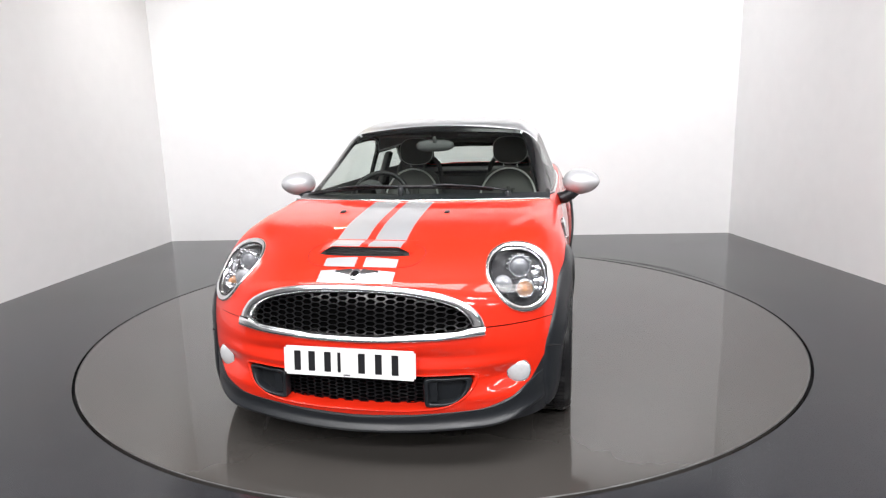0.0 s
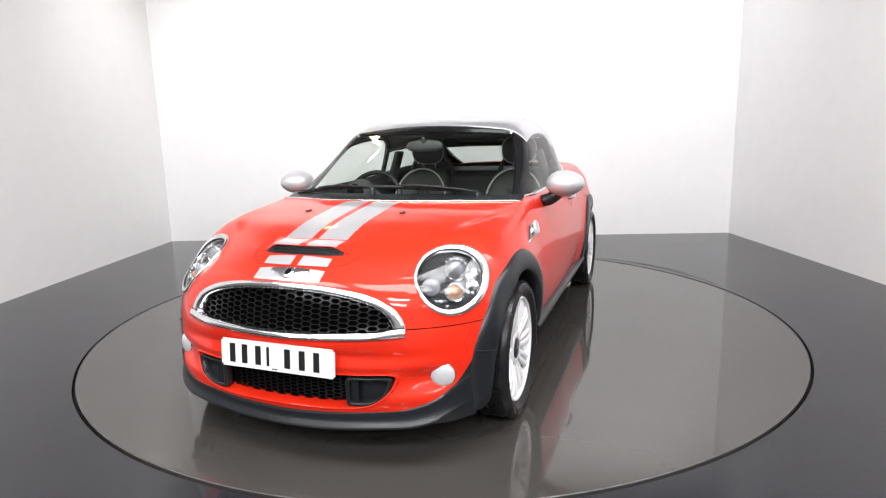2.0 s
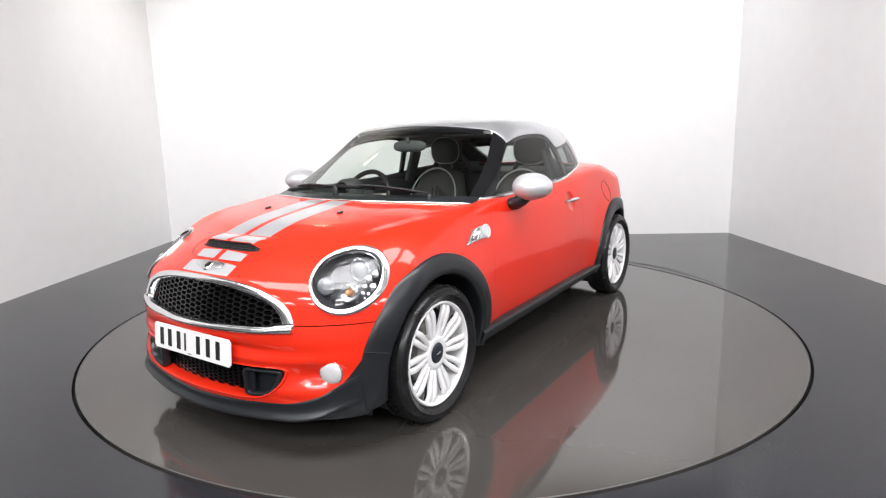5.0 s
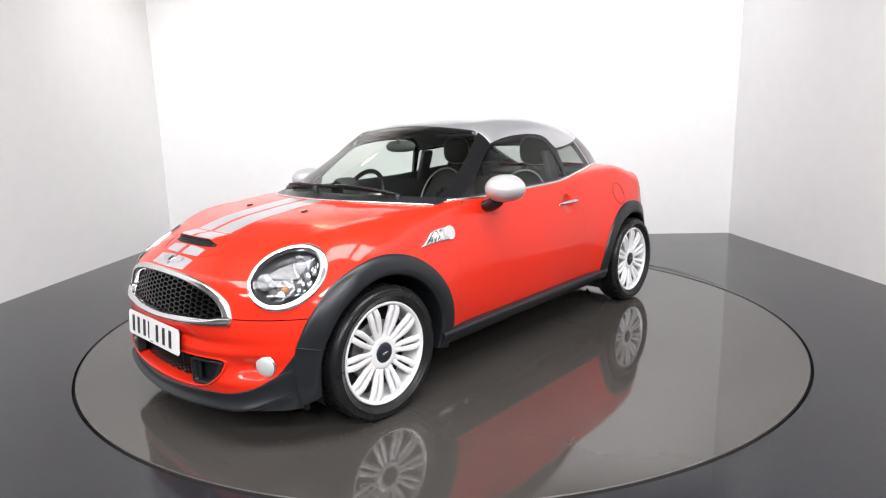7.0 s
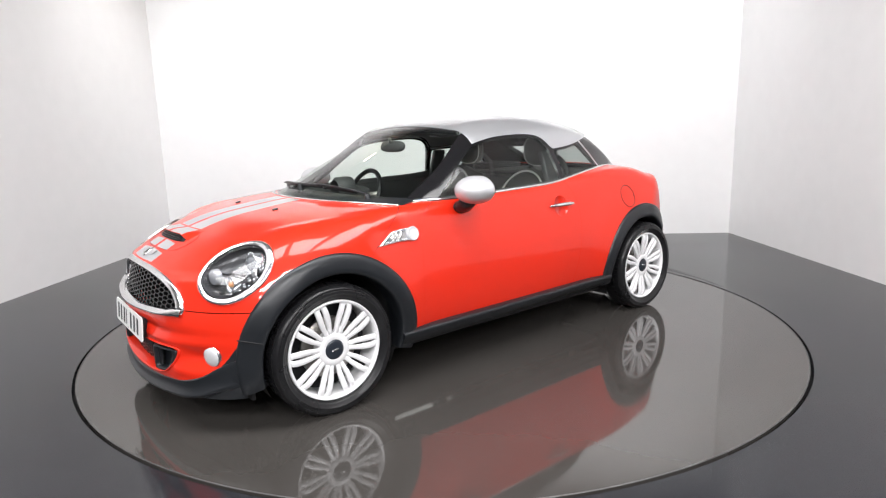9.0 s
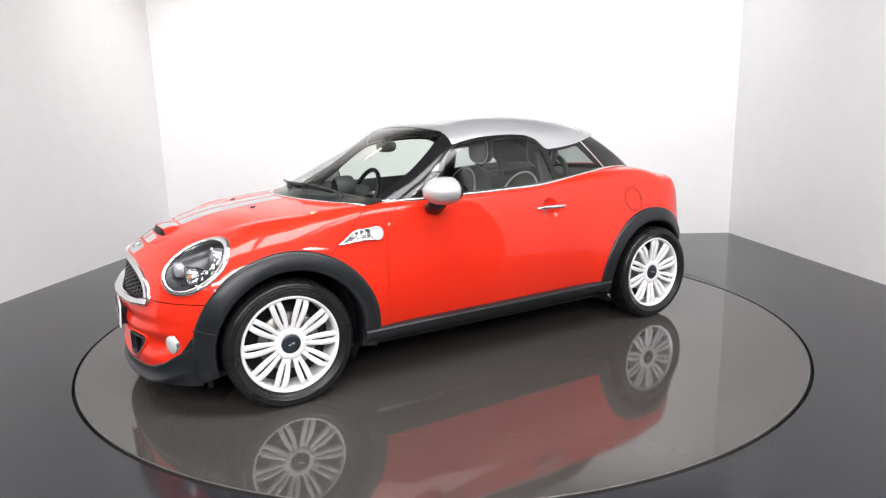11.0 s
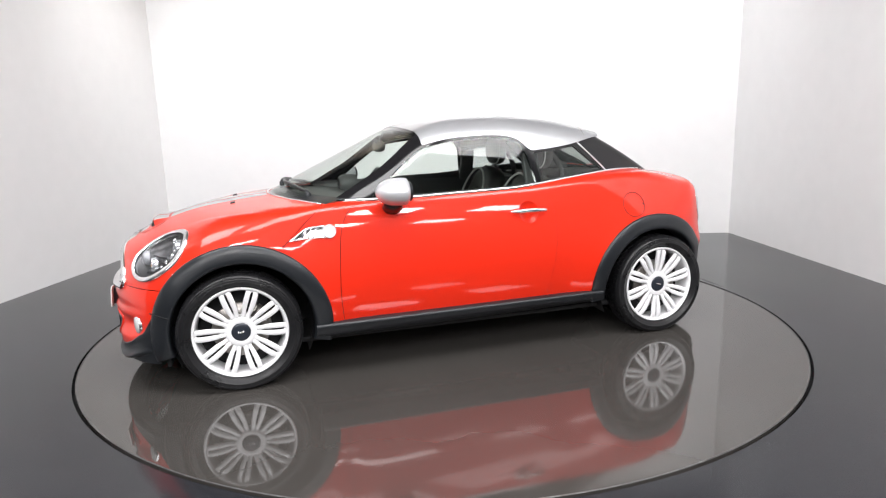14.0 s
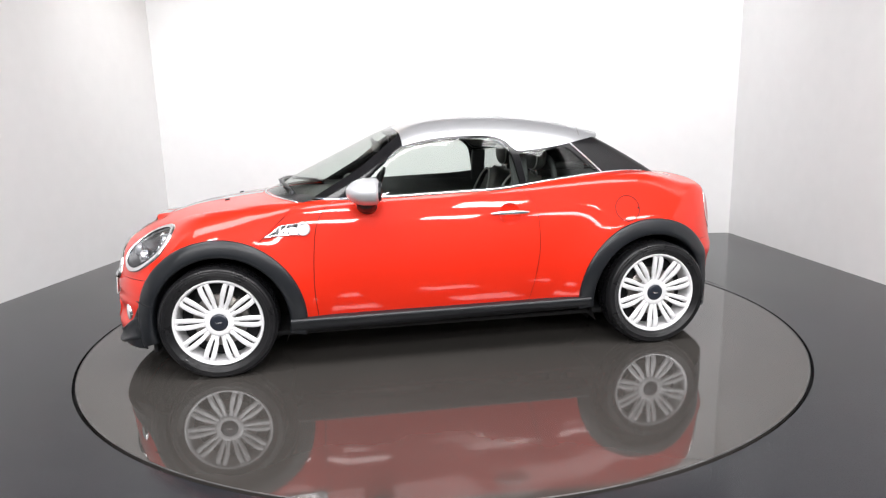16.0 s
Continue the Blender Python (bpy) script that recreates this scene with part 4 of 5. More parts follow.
def headlight(side):
    n = len(LIGHT_ANGLES)
    rows = []
    for k, h in ((1.0, -0.008), (1.0, 0.004), (0.985, 0.009), (0.95, 0.011), (0.90, 0.009), (0.855, 0.006), (0.845, 0.001), (0.84, -0.012)):
        # the opening sits nearer to the grille than the bezel's own middle
        P, N = on_lamp(light_outline(k) - [0.06 * (1 - k), 0.0], side)
        rows.append(P + N * h)
    f = [(i * n + j, i * n + (j + 1) % n, (i + 1) * n + (j + 1) % n, (i + 1) * n + j) for i in range(len(rows) - 1) for j in range(n)]
    thing = raw("headlight", np.vstack(rows), f, CHROME, car, "round headlight with chrome bezel")
    nrm = np.array([0.80, 0.42 * side, 0.42])
    nrm /= np.linalg.norm(nrm)
    # dark bowl behind the lens
    rows = []
    for k, d in ((0.90, 0.008), (0.84, 0.030), (0.70, 0.055), (0.40, 0.075), (0.02, 0.080)):
        P, _ = on_lamp(light_outline(k), side)
        rows.append(P - nrm * d)
    f = [(i * n + j, i * n + (j + 1) % n, (i + 1) * n + (j + 1) % n, (i + 1) * n + j) for i in range(len(rows) - 1) for j in range(n)]
    raw("lamp_housing", np.vstack(rows), f, HOUSING, thing, "dark headlight housing")
    V, T = compact(BODY_V, lens_tris)
    V = flip(V, side)
    raw("lens", V, T if side > 0 else T[:, ::-1], LENS, thing, "clear headlight lens", True, surface_normals(body_form, V))

    # black seal between bezel and lens
    rows = []
    for k, h in ((0.858, 0.004), (0.850, 0.0055), (0.835, 0.005), (0.828, 0.001)):
        P, N = on_lamp(light_outline(k) - [0.06 * (1 - k), 0.0], side)
        rows.append(P + N * h)
    raw("lens_seal", np.vstack(rows), [(i * n + j, i * n + (j + 1) % n, (i + 1) * n + (j + 1) % n, (i + 1) * n + j) for i in range(3) for j in range(n)], DARK, thing, "black seal round the lens")

    def at(u, w, depth):
        """A place behind the lens: across, up its plane and inwards."""
        P, _ = on_lamp(np.array([[u, w]]), 1)
        return (P[0] - LAMP_N * depth) * [1, side, 1]

    def turned(name, profile, place, mat, parent, label="", axis=None, n=32):
        v, f = lathe(profile, n, "x")
        q = Vector(axis if axis is not None else (1, 0.16 * side, 0.06)).to_track_quat("X", "Z").to_matrix()
        v = v @ np.array(q).T + place
        return raw(name, v, f, mat, parent, label)

    p = at(0.046, 0.048, 0.044)
    pr = turned("projector", [(0.050, -0.04), (0.049, 0.0), (0.046, 0.008), (0.043, 0.010), (0.039, 0.006), (0.037, -0.004)], p, LAMPWHITE, thing, "chrome projector ring")
    turned("projector_lens", [(0.038, -0.004), (0.034, 0.008), (0.026, 0.015), (0.012, 0.020), (0.0, 0.021)], p, PROJECTOR, pr, "smooth grey domed projector lens")
    turned("projector_bowl", [(0.037, -0.010), (0.025, -0.02), (0.0, -0.026)], p, HOUSING, pr, "")
    for k in range(9):
        # notched bright teeth round the projector
        a = math.pi * (0.02 + 0.13 * k)
        bm = box_bm(-0.004, -0.0055, -0.004, 0.006, 0.0055, 0.004, 0.0015)
        for v in bm.verts:
            v.co += Vector(p) + Vector((0.004, 0.051 * math.cos(a) * side, 0.051 * math.sin(a)))
        part("projector_tooth", bm, LAMPWHITE, pr)
    p = at(-0.010, -0.064, 0.020)
    ind = turned("indicator", [(0.038, -0.02), (0.037, 0.004), (0.034, 0.010), (0.030, 0.004), (0.020, -0.006), (0.0, -0.010)], p, LAMPWHITE, thing, "round indicator reflector", None, 28)
    turned("indicator_bulb", [(0.012, -0.008), (0.0115, 0.006), (0.007, 0.012), (0.0, 0.0135)], p, AMBER, ind, "amber indicator bulb", None, 20)
    turned("indicator_glass", [(0.035, 0.006), (0.028, 0.014), (0.014, 0.019), (0.0, 0.020)], p, BULBGLASS, ind, "clear indicator cover", None, 24)
    p = at(-0.100, -0.030, 0.014)
    turned("side_reflector", [(0.036, -0.020), (0.035, 0.002), (0.028, 0.010), (0.014, 0.014), (0.0, 0.015)], p, PROJECTOR, thing, "pale domed side reflector", None, 24)
    # faceted bright reflectors on the outer side
    for u, w, big in ((0.076, -0.008, 1.0), (0.104, 0.012, 0.9), (0.090, -0.044, 1.0), (0.060, -0.040, 0.6), (0.046, -0.070, 0.55), (0.068, -0.074, 0.5)):
        p = Vector(at(u, w, 0.022))
        bm = box_bm(-0.004, -0.013 * big, -0.016 * big, 0.004, 0.013 * big, 0.016 * big, 0.003)
        turn = Vector((0.80, 0.36 * side, 0.30)).to_track_quat("X", "Z").to_matrix() @ Matrix.Rotation(0.35 * side, 3, "X")
        for v in bm.verts:
            v.co = turn @ v.co + p
        part("reflector_facet", bm, LAMPWHITE, thing)
    # dark shelf across the housing below the projector
    P = np.array([at(u, -0.012 - 0.10 * u, 0.030) for u in np.linspace(-0.075, 0.035, 12)])
    v, f = sweep(P, disc_section(0.006, 8), ups=(1, 0, 0))
    raw("housing_rib", v, f, HOUSING, thing, "")
    return thing


def fog_lamp(side):
    P, N = on_front(np.array([0.620 * side]), np.array([0.352]))
    q = Vector((1, 0.40 * side, 0.0)).to_track_quat("X", "Z").to_matrix()
    v, f = lathe([(0.049, -0.06), (0.049, 0.002), (0.048, 0.005), (0.0455, 0.006), (0.044, 0.002)], 36, "x")
    P = P + np.array([0.004, 0, 0])
    ob = raw("fog_lamp", v @ np.array(q).T + P[0], f, CHROME, car, "round fog lamp with chrome ring")
    v, f = lathe([(0.045, 0.004), (0.041, 0.016), (0.032, 0.025), (0.016, 0.031), (0.0, 0.032)], 36, "x")
    raw("fog_lens", (v * [0.42, 1, 1] + [0.003, 0, 0]) @ np.array(q).T + P[0], f, FOGLENS, ob, "ribbed pale fog lamp lens")
    return ob


def number_plate():
    bm = box_bm(-0.003, -0.26, -0.0555, 0.003, 0.26, 0.0555, 0.0)
    bmesh.ops.bevel(bm, geom=[e for e in bm.edges if abs((e.verts[0].co - e.verts[1].co).x) > 0.005], offset=0.008, segments=4, affect="EDGES")
    ob = part("number_plate", bm, WHITEPLASTIC, car, "white number plate with plain dark bars", False)
    ob.matrix_basis = pose(1.908, 0, 0.421, 0, -5, 0)
    for y in (-0.205, -0.147, -0.083, -0.037, 0.052, 0.118, 0.182):
        w = 0.006 if y == -0.037 else 0.013
        bar = part("bar", box_bm(0.003, y - w, -0.038, 0.0042, y + w, 0.038), INK, ob, "", False)
    part("plate_mark", box_bm(0.003, -0.02, -0.0495, 0.0038, 0.005, -0.0455), INK, ob, "", False)
    back = part("plate_holder", box_bm(-0.035, -0.22, -0.045, -0.003, 0.22, 0.045, 0.004), PLASTIC, ob)
    return ob


def stripe_patch(name, x0, x1, y0, y1, n=26, m=8):
    """A flat band on the bonnet from x0 to x1 (each at y0..y1, by functions of the end)."""
    t = np.linspace(0, 1, n)[:, None]
    s = np.linspace(0, 1, m)[None, :]
    ya, yb = np.minimum(y0(t), y1(t)), np.maximum(y0(t), y1(t))
    y = ya + (yb - ya) * s
    x = (x0 - 0.42 * y ** 2 * ramp01(np.asarray(x0), 0.95, 1.65)) * (1 - t) + x1 * t
    P, N = on_top(x, y, 0.0012)
    return raw(name, P.reshape(-1, 3), grid_faces(n, m), STRIPE, bonnet(), "silver bonnet stripe", True, N.reshape(-1, 3))


def bonnet():
    return [o for o in car.children if o.name.startswith("bonnet")][0]


def bonnet_fittings():
    base = bonnet()
    for s in (1, -1):
        inner, outer = (lambda t: s * (0.017 + 0 * t)), (lambda t: s * (0.150 + 0 * t))
        stripe_patch("stripe", 1.585, 1.045, inner, outer, 30)
        stripe_patch("stripe", 1.750, 1.700, inner, outer, 6)
    nosep = stripe_patch("stripe", 1.822, 1.762, lambda t: -0.152 + 0 * t, lambda t: 0.152 + 0 * t, 8, 16)
    # intake scoop: a raised hood with a dark mouth; the stripes run on over it
    n, m = 18, 41
    reach, mouth = 0.205, 1.682

    def hood(t, s, extra=0.0):
        y = s * reach
        x = mouth - 0.105 * t - 0.42 * y * y - 0.012 * s ** 4 * (1 - t)
        P, _ = on_top(np.array([x]), np.array([y]))
        h = 0.028 * (1 - float(ramp01(t, 0.0, 1.0))) * (1 - float(ramp01(abs(s), 0.62, 1.0))) - 0.003 * (t > 0.97) - 0.003 * (abs(s) > 0.97)
        return P[0] + [0, 0, h + 0.0008 + extra]

    V = [hood(t, s) for t in np.linspace(0, 1, n) for s in np.linspace(-1, 1, m)]
    raw("scoop", V, grid_faces(n, m), RED, base, "raised red bonnet scoop")
    for s in (1, -1):
        V = [hood(t, q, 0.0012) for t in np.linspace(0.02, 0.80, 12) for q in np.linspace(0.017, 0.150, 9) / reach * s]
        raw("stripe", V, grid_faces(12, 9), STRIPE, base, "silver bonnet stripe")
    V = []
    for s in np.linspace(-1, 1, m):
        top = hood(0.0, s * 0.98)
        y = s * reach * 0.98
        P, _ = on_top(np.array([top[0] + 0.014]), np.array([y]))
        V += [P[0] + [0, 0, 0.0015], np.maximum(top - [0.010, 0, 0.003], [0, -9, P[0][2] + 0.001])]
    raw("scoop_mouth", V, [(2 * j, 2 * j + 1, 2 * j + 3, 2 * j + 2) for j in range(m - 1)], DARK, base, "black slotted scoop mouth")
    for k in range(3):
        path = []
        for s in np.linspace(-0.80, 0.80, 15):
            top = hood(0.0, s)
            P, _ = on_top(np.array([top[0] + 0.012]), np.array([s * reach]))
            w = (k + 0.7) / 3.4
            path.append(P[0] * (1 - w) + (top - [0.004, 0, 0.002]) * w + [0.002, 0, 0.002])
        v, f = sweep(path, disc_section(0.0016, 5))
        raw("scoop_slat", v, f, MESHBLACK, base)
    # scoop shut line
    ol = closed_curve([(1.742, -0.14), (1.757, 0.0), (1.742, 0.14), (1.715, 0.215), (1.66, 0.245), (1.61, 0.225), (1.588, 0.12), (1.590, 0.0), (1.588, -0.12), (1.61, -0.225), (1.66, -0.245), (1.715, -0.215)], 96)
    P, N = on_top(ol[:, 0], ol[:, 1], 0.0006)
    v, f = sweep(P, [(-0.0014, 0), (0.0014, 0), (0.0014, 0.0008), (-0.0014, 0.0008)], True)
    raw("shut_line", v, f, DARKRED, base, "thin dark seam round the scoop")
    # winged plain badge
    ang = np.linspace(0, 2 * math.pi, 28, endpoint=False)
    rows = []
    for k, h in ((1.0, 0.001), (0.95, 0.006), (0.7, 0.008), (0.02, 0.008)):
        P, N = on_top(1.787 - 0.026 * k * np.sin(ang) * -1, 0.024 * k * np.cos(ang))
        rows.append(P + N * h)
    f = [(i * 28 + j, i * 28 + (j + 1) % 28, (i + 1) * 28 + (j + 1) % 28, (i + 1) * 28 + j) for i in range(3) for j in range(28)]
    badge = raw("badge", np.vstack(rows), f, CHROME, base, "plain chrome winged badge")
    rows = []
    for k, h in ((0.55, 0.0085), (0.02, 0.0088)):
        P, N = on_top(1.787 + 0.026 * k * np.sin(ang), 0.026 * k * np.cos(ang))
        rows.append(P + N * h)
    raw("badge_centre", np.vstack(rows), [(j, (j + 1) % 28, 28 + (j + 1) % 28, 28 + j) for j in range(28)], GLOSSBLACK, badge)
    for s in (1, -1):
        t, w = np.meshgrid(np.linspace(0, 1, 9), np.linspace(-1, 1, 5), indexing="ij")
        y = 0.020 + 0.066 * t
        x = 1.785 - 0.010 * t + w * (0.024 - 0.013 * t)
        P, N = on_top(x, y * s)
        P = P + N * (0.006 * (1 - 0.5 * w ** 2))[..., None]
        raw("badge_wing", P.reshape(-1, 3), grid_faces(9, 5), CHROME, badge)
    # washer jets
    for s in (1, -1):
        P, _ = on_top(np.array([1.237]), np.array([0.252 * s]))
        bm = box_bm(-0.014, -0.012, -0.004, 0.012, 0.012, 0.010, 0.004)
        for v in bm.verts:
            if v.co.z > 0.005 and v.co.x > 0:
                v.co.z -= 0.004
            v.co += Vector(P[0])
        part("washer_jet", bm, PLASTIC, base, "black washer jet")


def belt_points(x, drop=0.0):
    """Where the glass meets the body along the left side."""
    z = np.linspace(0.86, 1.05, 160)
    X, Z = np.meshgrid(np.asarray(x), z, indexing="ij")
    P, _ = on_side(X, Z, glass_form)
    out = np.argmax(body_form(P) > -0.002, axis=1)
    return P[np.arange(len(x)), out]


def chrome_line(side):
    x = np.linspace(0.70, -1.28, 34)
    P = belt_points(x)
    P[:, 2] = spline(list(zip(x[::-4], P[::-4, 2])), x)
    P[:, 1] += 0.003
    v, f = sweep(flip(P, side), [(-0.007, -0.010), (0.007, -0.010), (0.007, 0.006), (0.002, 0.009), (-0.007, 0.008)])
    raw("belt_trim", v, f, CHROME, car, "chrome beltline trim strip")
    B = P.copy()
    B[:, 1] -= 0.016
    v, f = sweep(flip(B, side), [(-0.004, -0.06), (0.004, -0.06), (0.004, 0.012), (-0.004, 0.012)])
    raw("inner_belt", v, f, TRIMDARK, car, "dark inner belt seal")
    t = np.linspace(0, 1, 14)
    S, N = on_side(-0.785 - 0.215 * t, 1.180 - 0.195 * t, glass_form)
    v, f = sweep(flip(S + N * 0.002, side), [(-0.004, -0.003), (0.004, -0.003), (0.004, 0.003), (-0.004, 0.003)], ups=(0, side, 0))
    raw("pillar_strip", v, f, CAPSILVER, car, "thin chrome pillar strip")


def cowl():
    """Black scuttle below the windscreen, its bright edge and the wipers."""
    y = np.linspace(-0.70, 0.70, 41)
    x = 1.035 - 0.50 * y ** 2
    P, N = on_top(x, y, 0.002)
    v, f = sweep(P, [(-0.006, -0.004), (0.006, -0.004), (0.006, 0.004), (0.0, 0.006), (-0.006, 0.004)])
    raw("screen_trim", v, f, CHROME, car, "bright trim along the screen base")
    rows = []
    for k in np.linspace(0, 1, 6):
        q = P.copy()
        q[:, 0] -= 0.008 + 0.10 * k
        q[:, 2] += -0.004 + 0.028 * k
        rows.append(q)
    raw("scuttle_panel", np.vstack(rows), grid_faces(6, 41), PLASTIC, car, "black plastic scuttle panel")

    def on_glass(px, py, lift):
        a, b = 0.7, 1.6
        for _ in range(34):
            m = (a + b) / 2
            if glass_form(np.array([[px, py, m]]))[0] > 0:
                b = m
            else:
                a = m
        return np.array([px, py, a + lift])

    for y0, y1, x1 in ((0.50, -0.07, 0.94), (-0.05, -0.60, 0.80)):
        ys = np.linspace(y0 * 0.98, y1, 16)
        arm = [on_glass(0.955 - 0.46 * yy ** 2 - 0.01, yy, 0.020 + 0.012 * math.sin(i / 15 * math.pi)) for i, yy in enumerate(ys[:11])]
        v, f = sweep(arm, disc_section(0.009, 8, 0.6))
        wiper = raw("wiper", v, f, PLASTIC, car, "black windscreen wiper")
        v, f = lathe([(0.0, 0.016), (0.012, 0.014), (0.016, 0.006), (0.016, -0.03)], 16, "z")
        raw("wiper_pivot", v + arm[0] - [0, 0, 0.016], f, PLASTIC, wiper)
        blade = [on_glass(0.93 - 0.46 * yy ** 2, yy, 0.012) for yy in np.linspace(ys[2], y1 - 0.10 * np.sign(y0 - y1), 18)]
        v, f = sweep(blade, [(-0.007, -0.010), (0.007, -0.010), (0.006, 0.008), (-0.006, 0.008)])
        raw("wiper_blade", v, f, RUBBER, wiper, "")


def door_mirror(side):
    bm = bmesh.new()
    bmesh.ops.create_uvsphere(bm, u_segments=32, v_segments=20, radius=1)
    for v in bm.verts:
        x, y, z = v.co
        swell = 1.0 if x > 0 else min(1.30, (max(0.0, 1 - x ** 4) ** 0.25) / max(1e-6, math.sqrt(max(1e-9, 1 - x * x))))
        v.co = Vector((0.108 * x if x > 0 else 0.076 * x, 0.102 * y * swell, 0.071 * z * swell * (1 - 0.10 * y * side)))
    shell = part("door_mirror", bm, CAPSILVER, car, "silver capped oval door mirror on black foot")
    shell.matrix_basis = pose(0.425, 0.862 * side, 0.970, 0, 0, -6 * side)
    if side < 0:
        shell.matrix_basis = pose(0.425, -0.862, 0.970, 0, 0, 6)
    face, f = lathe([(0.0, 0.0), (0.9, 0.0), (1.0, 0.06)], 32, "x")
    face = face * [0.05, 0.070, 0.046] + [-0.0775, 0, 0]
    raw("mirror_glass", face, f, CHROME, shell, "mirror glass")
    v, f = lathe([(0.99, 0.0), (0.99, 0.25), (0.90, 0.3)], 32, "x")
    raw("mirror_rim", v * [-0.07, 0.075, 0.050] + [-0.056, 0, 0], f, PLASTIC, shell)
    # foot
    path = [(0.01, -0.120 * side, -0.096), (0.012, -0.085 * side, -0.088), (0.012, -0.055 * side, -0.070), (0.01, -0.030 * side, -0.045)]
    v, f = sweep(path, disc_section(0.034, 14, 1.5), ups=(1, 0, 0))
    raw("mirror_foot", v, f, PLASTIC, shell, "black plastic mirror foot")
    bm = bmesh.new()
    bmesh.ops.create_uvsphere(bm, u_segments=20, v_segments=12, radius=1)
    for v in bm.verts:
        v.co = Vector((0.01 + 0.055 * v.co.x, -0.100 * side + 0.038 * v.co.y, -0.090 + 0.030 * v.co.z))
    part("mirror_base", bm, PLASTIC, shell, "black plastic mirror base")
    return shell


def door_handle(side, door):
    n = 24
    xs = np.linspace(-0.250, -0.475, n)
    P, N = on_side(xs, np.full(n, 0.810))
    bulge = np.sin(np.linspace(0, 1, n) * math.pi) ** 0.5
    path = P + N * (0.010 + 0.022 * bulge)[:, None]
    V = []
    for p, b in zip(path, 0.35 + 0.65 * bulge):
        V += [(p[0], p[1] + 0.009 * b * math.cos(a), p[2] + 0.0125 * b * math.sin(a)) for a in np.linspace(0, 2 * math.pi, 10, endpoint=False)]
    f = [(i * 10 + j, i * 10 + (j + 1) % 10, (i + 1) * 10 + (j + 1) % 10, (i + 1) * 10 + j) for i in range(n - 1) for j in range(10)]
    f += [tuple(range(10)), tuple((n - 1) * 10 + j for j in range(10))]
    ob = raw("handle", flip(V, side), f, CHROME, door, "chrome door handle")
    # round finger recess
    ang = np.linspace(0, 2 * math.pi, 36, endpoint=False)
    rows = []
    for k, h in ((1.0, 0.0008), (0.96, 0.0004), (0.75, 0.0005), (0.4, 0.0005), (0.02, 0.0005)):
        P, N = on_side(-0.362 + 0.062 * k * np.cos(ang), 0.806 + 0.062 * k * np.sin(ang))
        rows.append(flip(P + N * h, side))
    f = [(i * 36 + j, i * 36 + (j + 1) % 36, (i + 1) * 36 + (j + 1) % 36, (i + 1) * 36 + j) for i in range(4) for j in range(36)]
    nn = []
    for k in (1.0, 0.96, 0.75, 0.4, 0.02):
        # hollow: normals lean inwards as in a shallow dish
        P, N = on_side(-0.362 + 0.062 * k * np.cos(ang), 0.806 + 0.062 * k * np.sin(ang))
        d = np.stack([-np.cos(ang), 0 * ang, -np.sin(ang)], -1) * (0.75 * k)
        q = N + d
        nn.append(flip(q / np.linalg.norm(q, axis=1)[:, None], side))
    raw("handle_recess", np.vstack(rows), [q[::-1] for q in f] if side > 0 else f, RED, door, "", True, np.vstack(nn))


def side_vent(side):
    """Bright side grille behind the front arch with a round repeater."""
    ol = closed_curve([(0.972, 0.742), (0.955, 0.741), (0.90, 0.745), (0.84, 0.748), (0.76, 0.748), (0.734, 0.755), (0.728, 0.78), (0.734, 0.802), (0.76, 0.808), (0.82, 0.808), (0.87, 0.803), (0.89, 0.797), (0.93, 0.77)], 78)
    c = ol.mean(0)
    rows = []
    for k, h in ((1.0, -0.004), (1.0, 0.006), (0.93, 0.010), (0.82, 0.010), (0.78, 0.004), (0.4, 0.004), (0.02, 0.004)):
        q = c + (ol - c) * k
        P, N = on_side(q[:, 0], q[:, 1])
        rows.append(flip(P + N * h, side))
    n = len(ol)
    f = [(i * n + j, i * n + (j + 1) % n, (i + 1) * n + (j + 1) % n, (i + 1) * n + j) for i in range(6) for j in range(n)]
    ob = raw("side_vent", np.vstack(rows), f, CHROME, car, "chrome side vent with round repeater lamp")
    for k in range(4):
        xs = 0.915 - 0.027 * k
        P, N = on_side(np.array([xs + 0.014, xs - 0.012]), np.array([0.754, 0.790 + 0.003 * k]), lift=0.006)
        v, g = sweep(flip(P, side), [(-0.003, -0.003), (0.003, -0.003), (0.003, 0.003), (-0.003, 0.003)], ups=(0, 1, 0))
        raw("vent_slat", v, g, CHROME, ob)
    ang = np.linspace(0, 2 * math.pi, 32, endpoint=False)
    rows = []
    for k, h in ((1.0, 0.004), (1.0, 0.012), (0.86, 0.015), (0.80, 0.011), (0.5, 0.014), (0.02, 0.015)):
        P, N = on_side(0.764 + 0.034 * k * np.cos(ang), 0.778 + 0.034 * k * np.sin(ang))
        rows.append(flip(P + N * h, side))
    f = [(i * 32 + j, i * 32 + (j + 1) % 32, (i + 1) * 32 + (j + 1) % 32, (i + 1) * 32 + j) for i in range(5) for j in range(32)]
    raw("repeater", np.vstack(rows), f, FOGLENS, ob, "pale round repeater lens")


def fuel_flap():
    ang = np.linspace(0, 2 * math.pi, 48, endpoint=False)
    P, N = on_side(-1.056 + 0.071 * np.cos(ang), 0.808 + 0.071 * np.sin(ang), lift=0.0004)
    v, f = sweep(P, [(-0.0019, 0), (0.0019, 0), (0.0019, 0.0012), (-0.0019, 0.0012)], True, ups=(0, 1, 0))
    ob = raw("fuel_flap", v, f, DARKRED, car, "round fuel flap seam")
    P, N = on_side(np.array([-1.128, -1.116, -1.116]), np.array([0.808, 0.816, 0.800]), lift=0.001)
    raw("flap_notch", P, [(0, 1, 2)], DARK, ob)


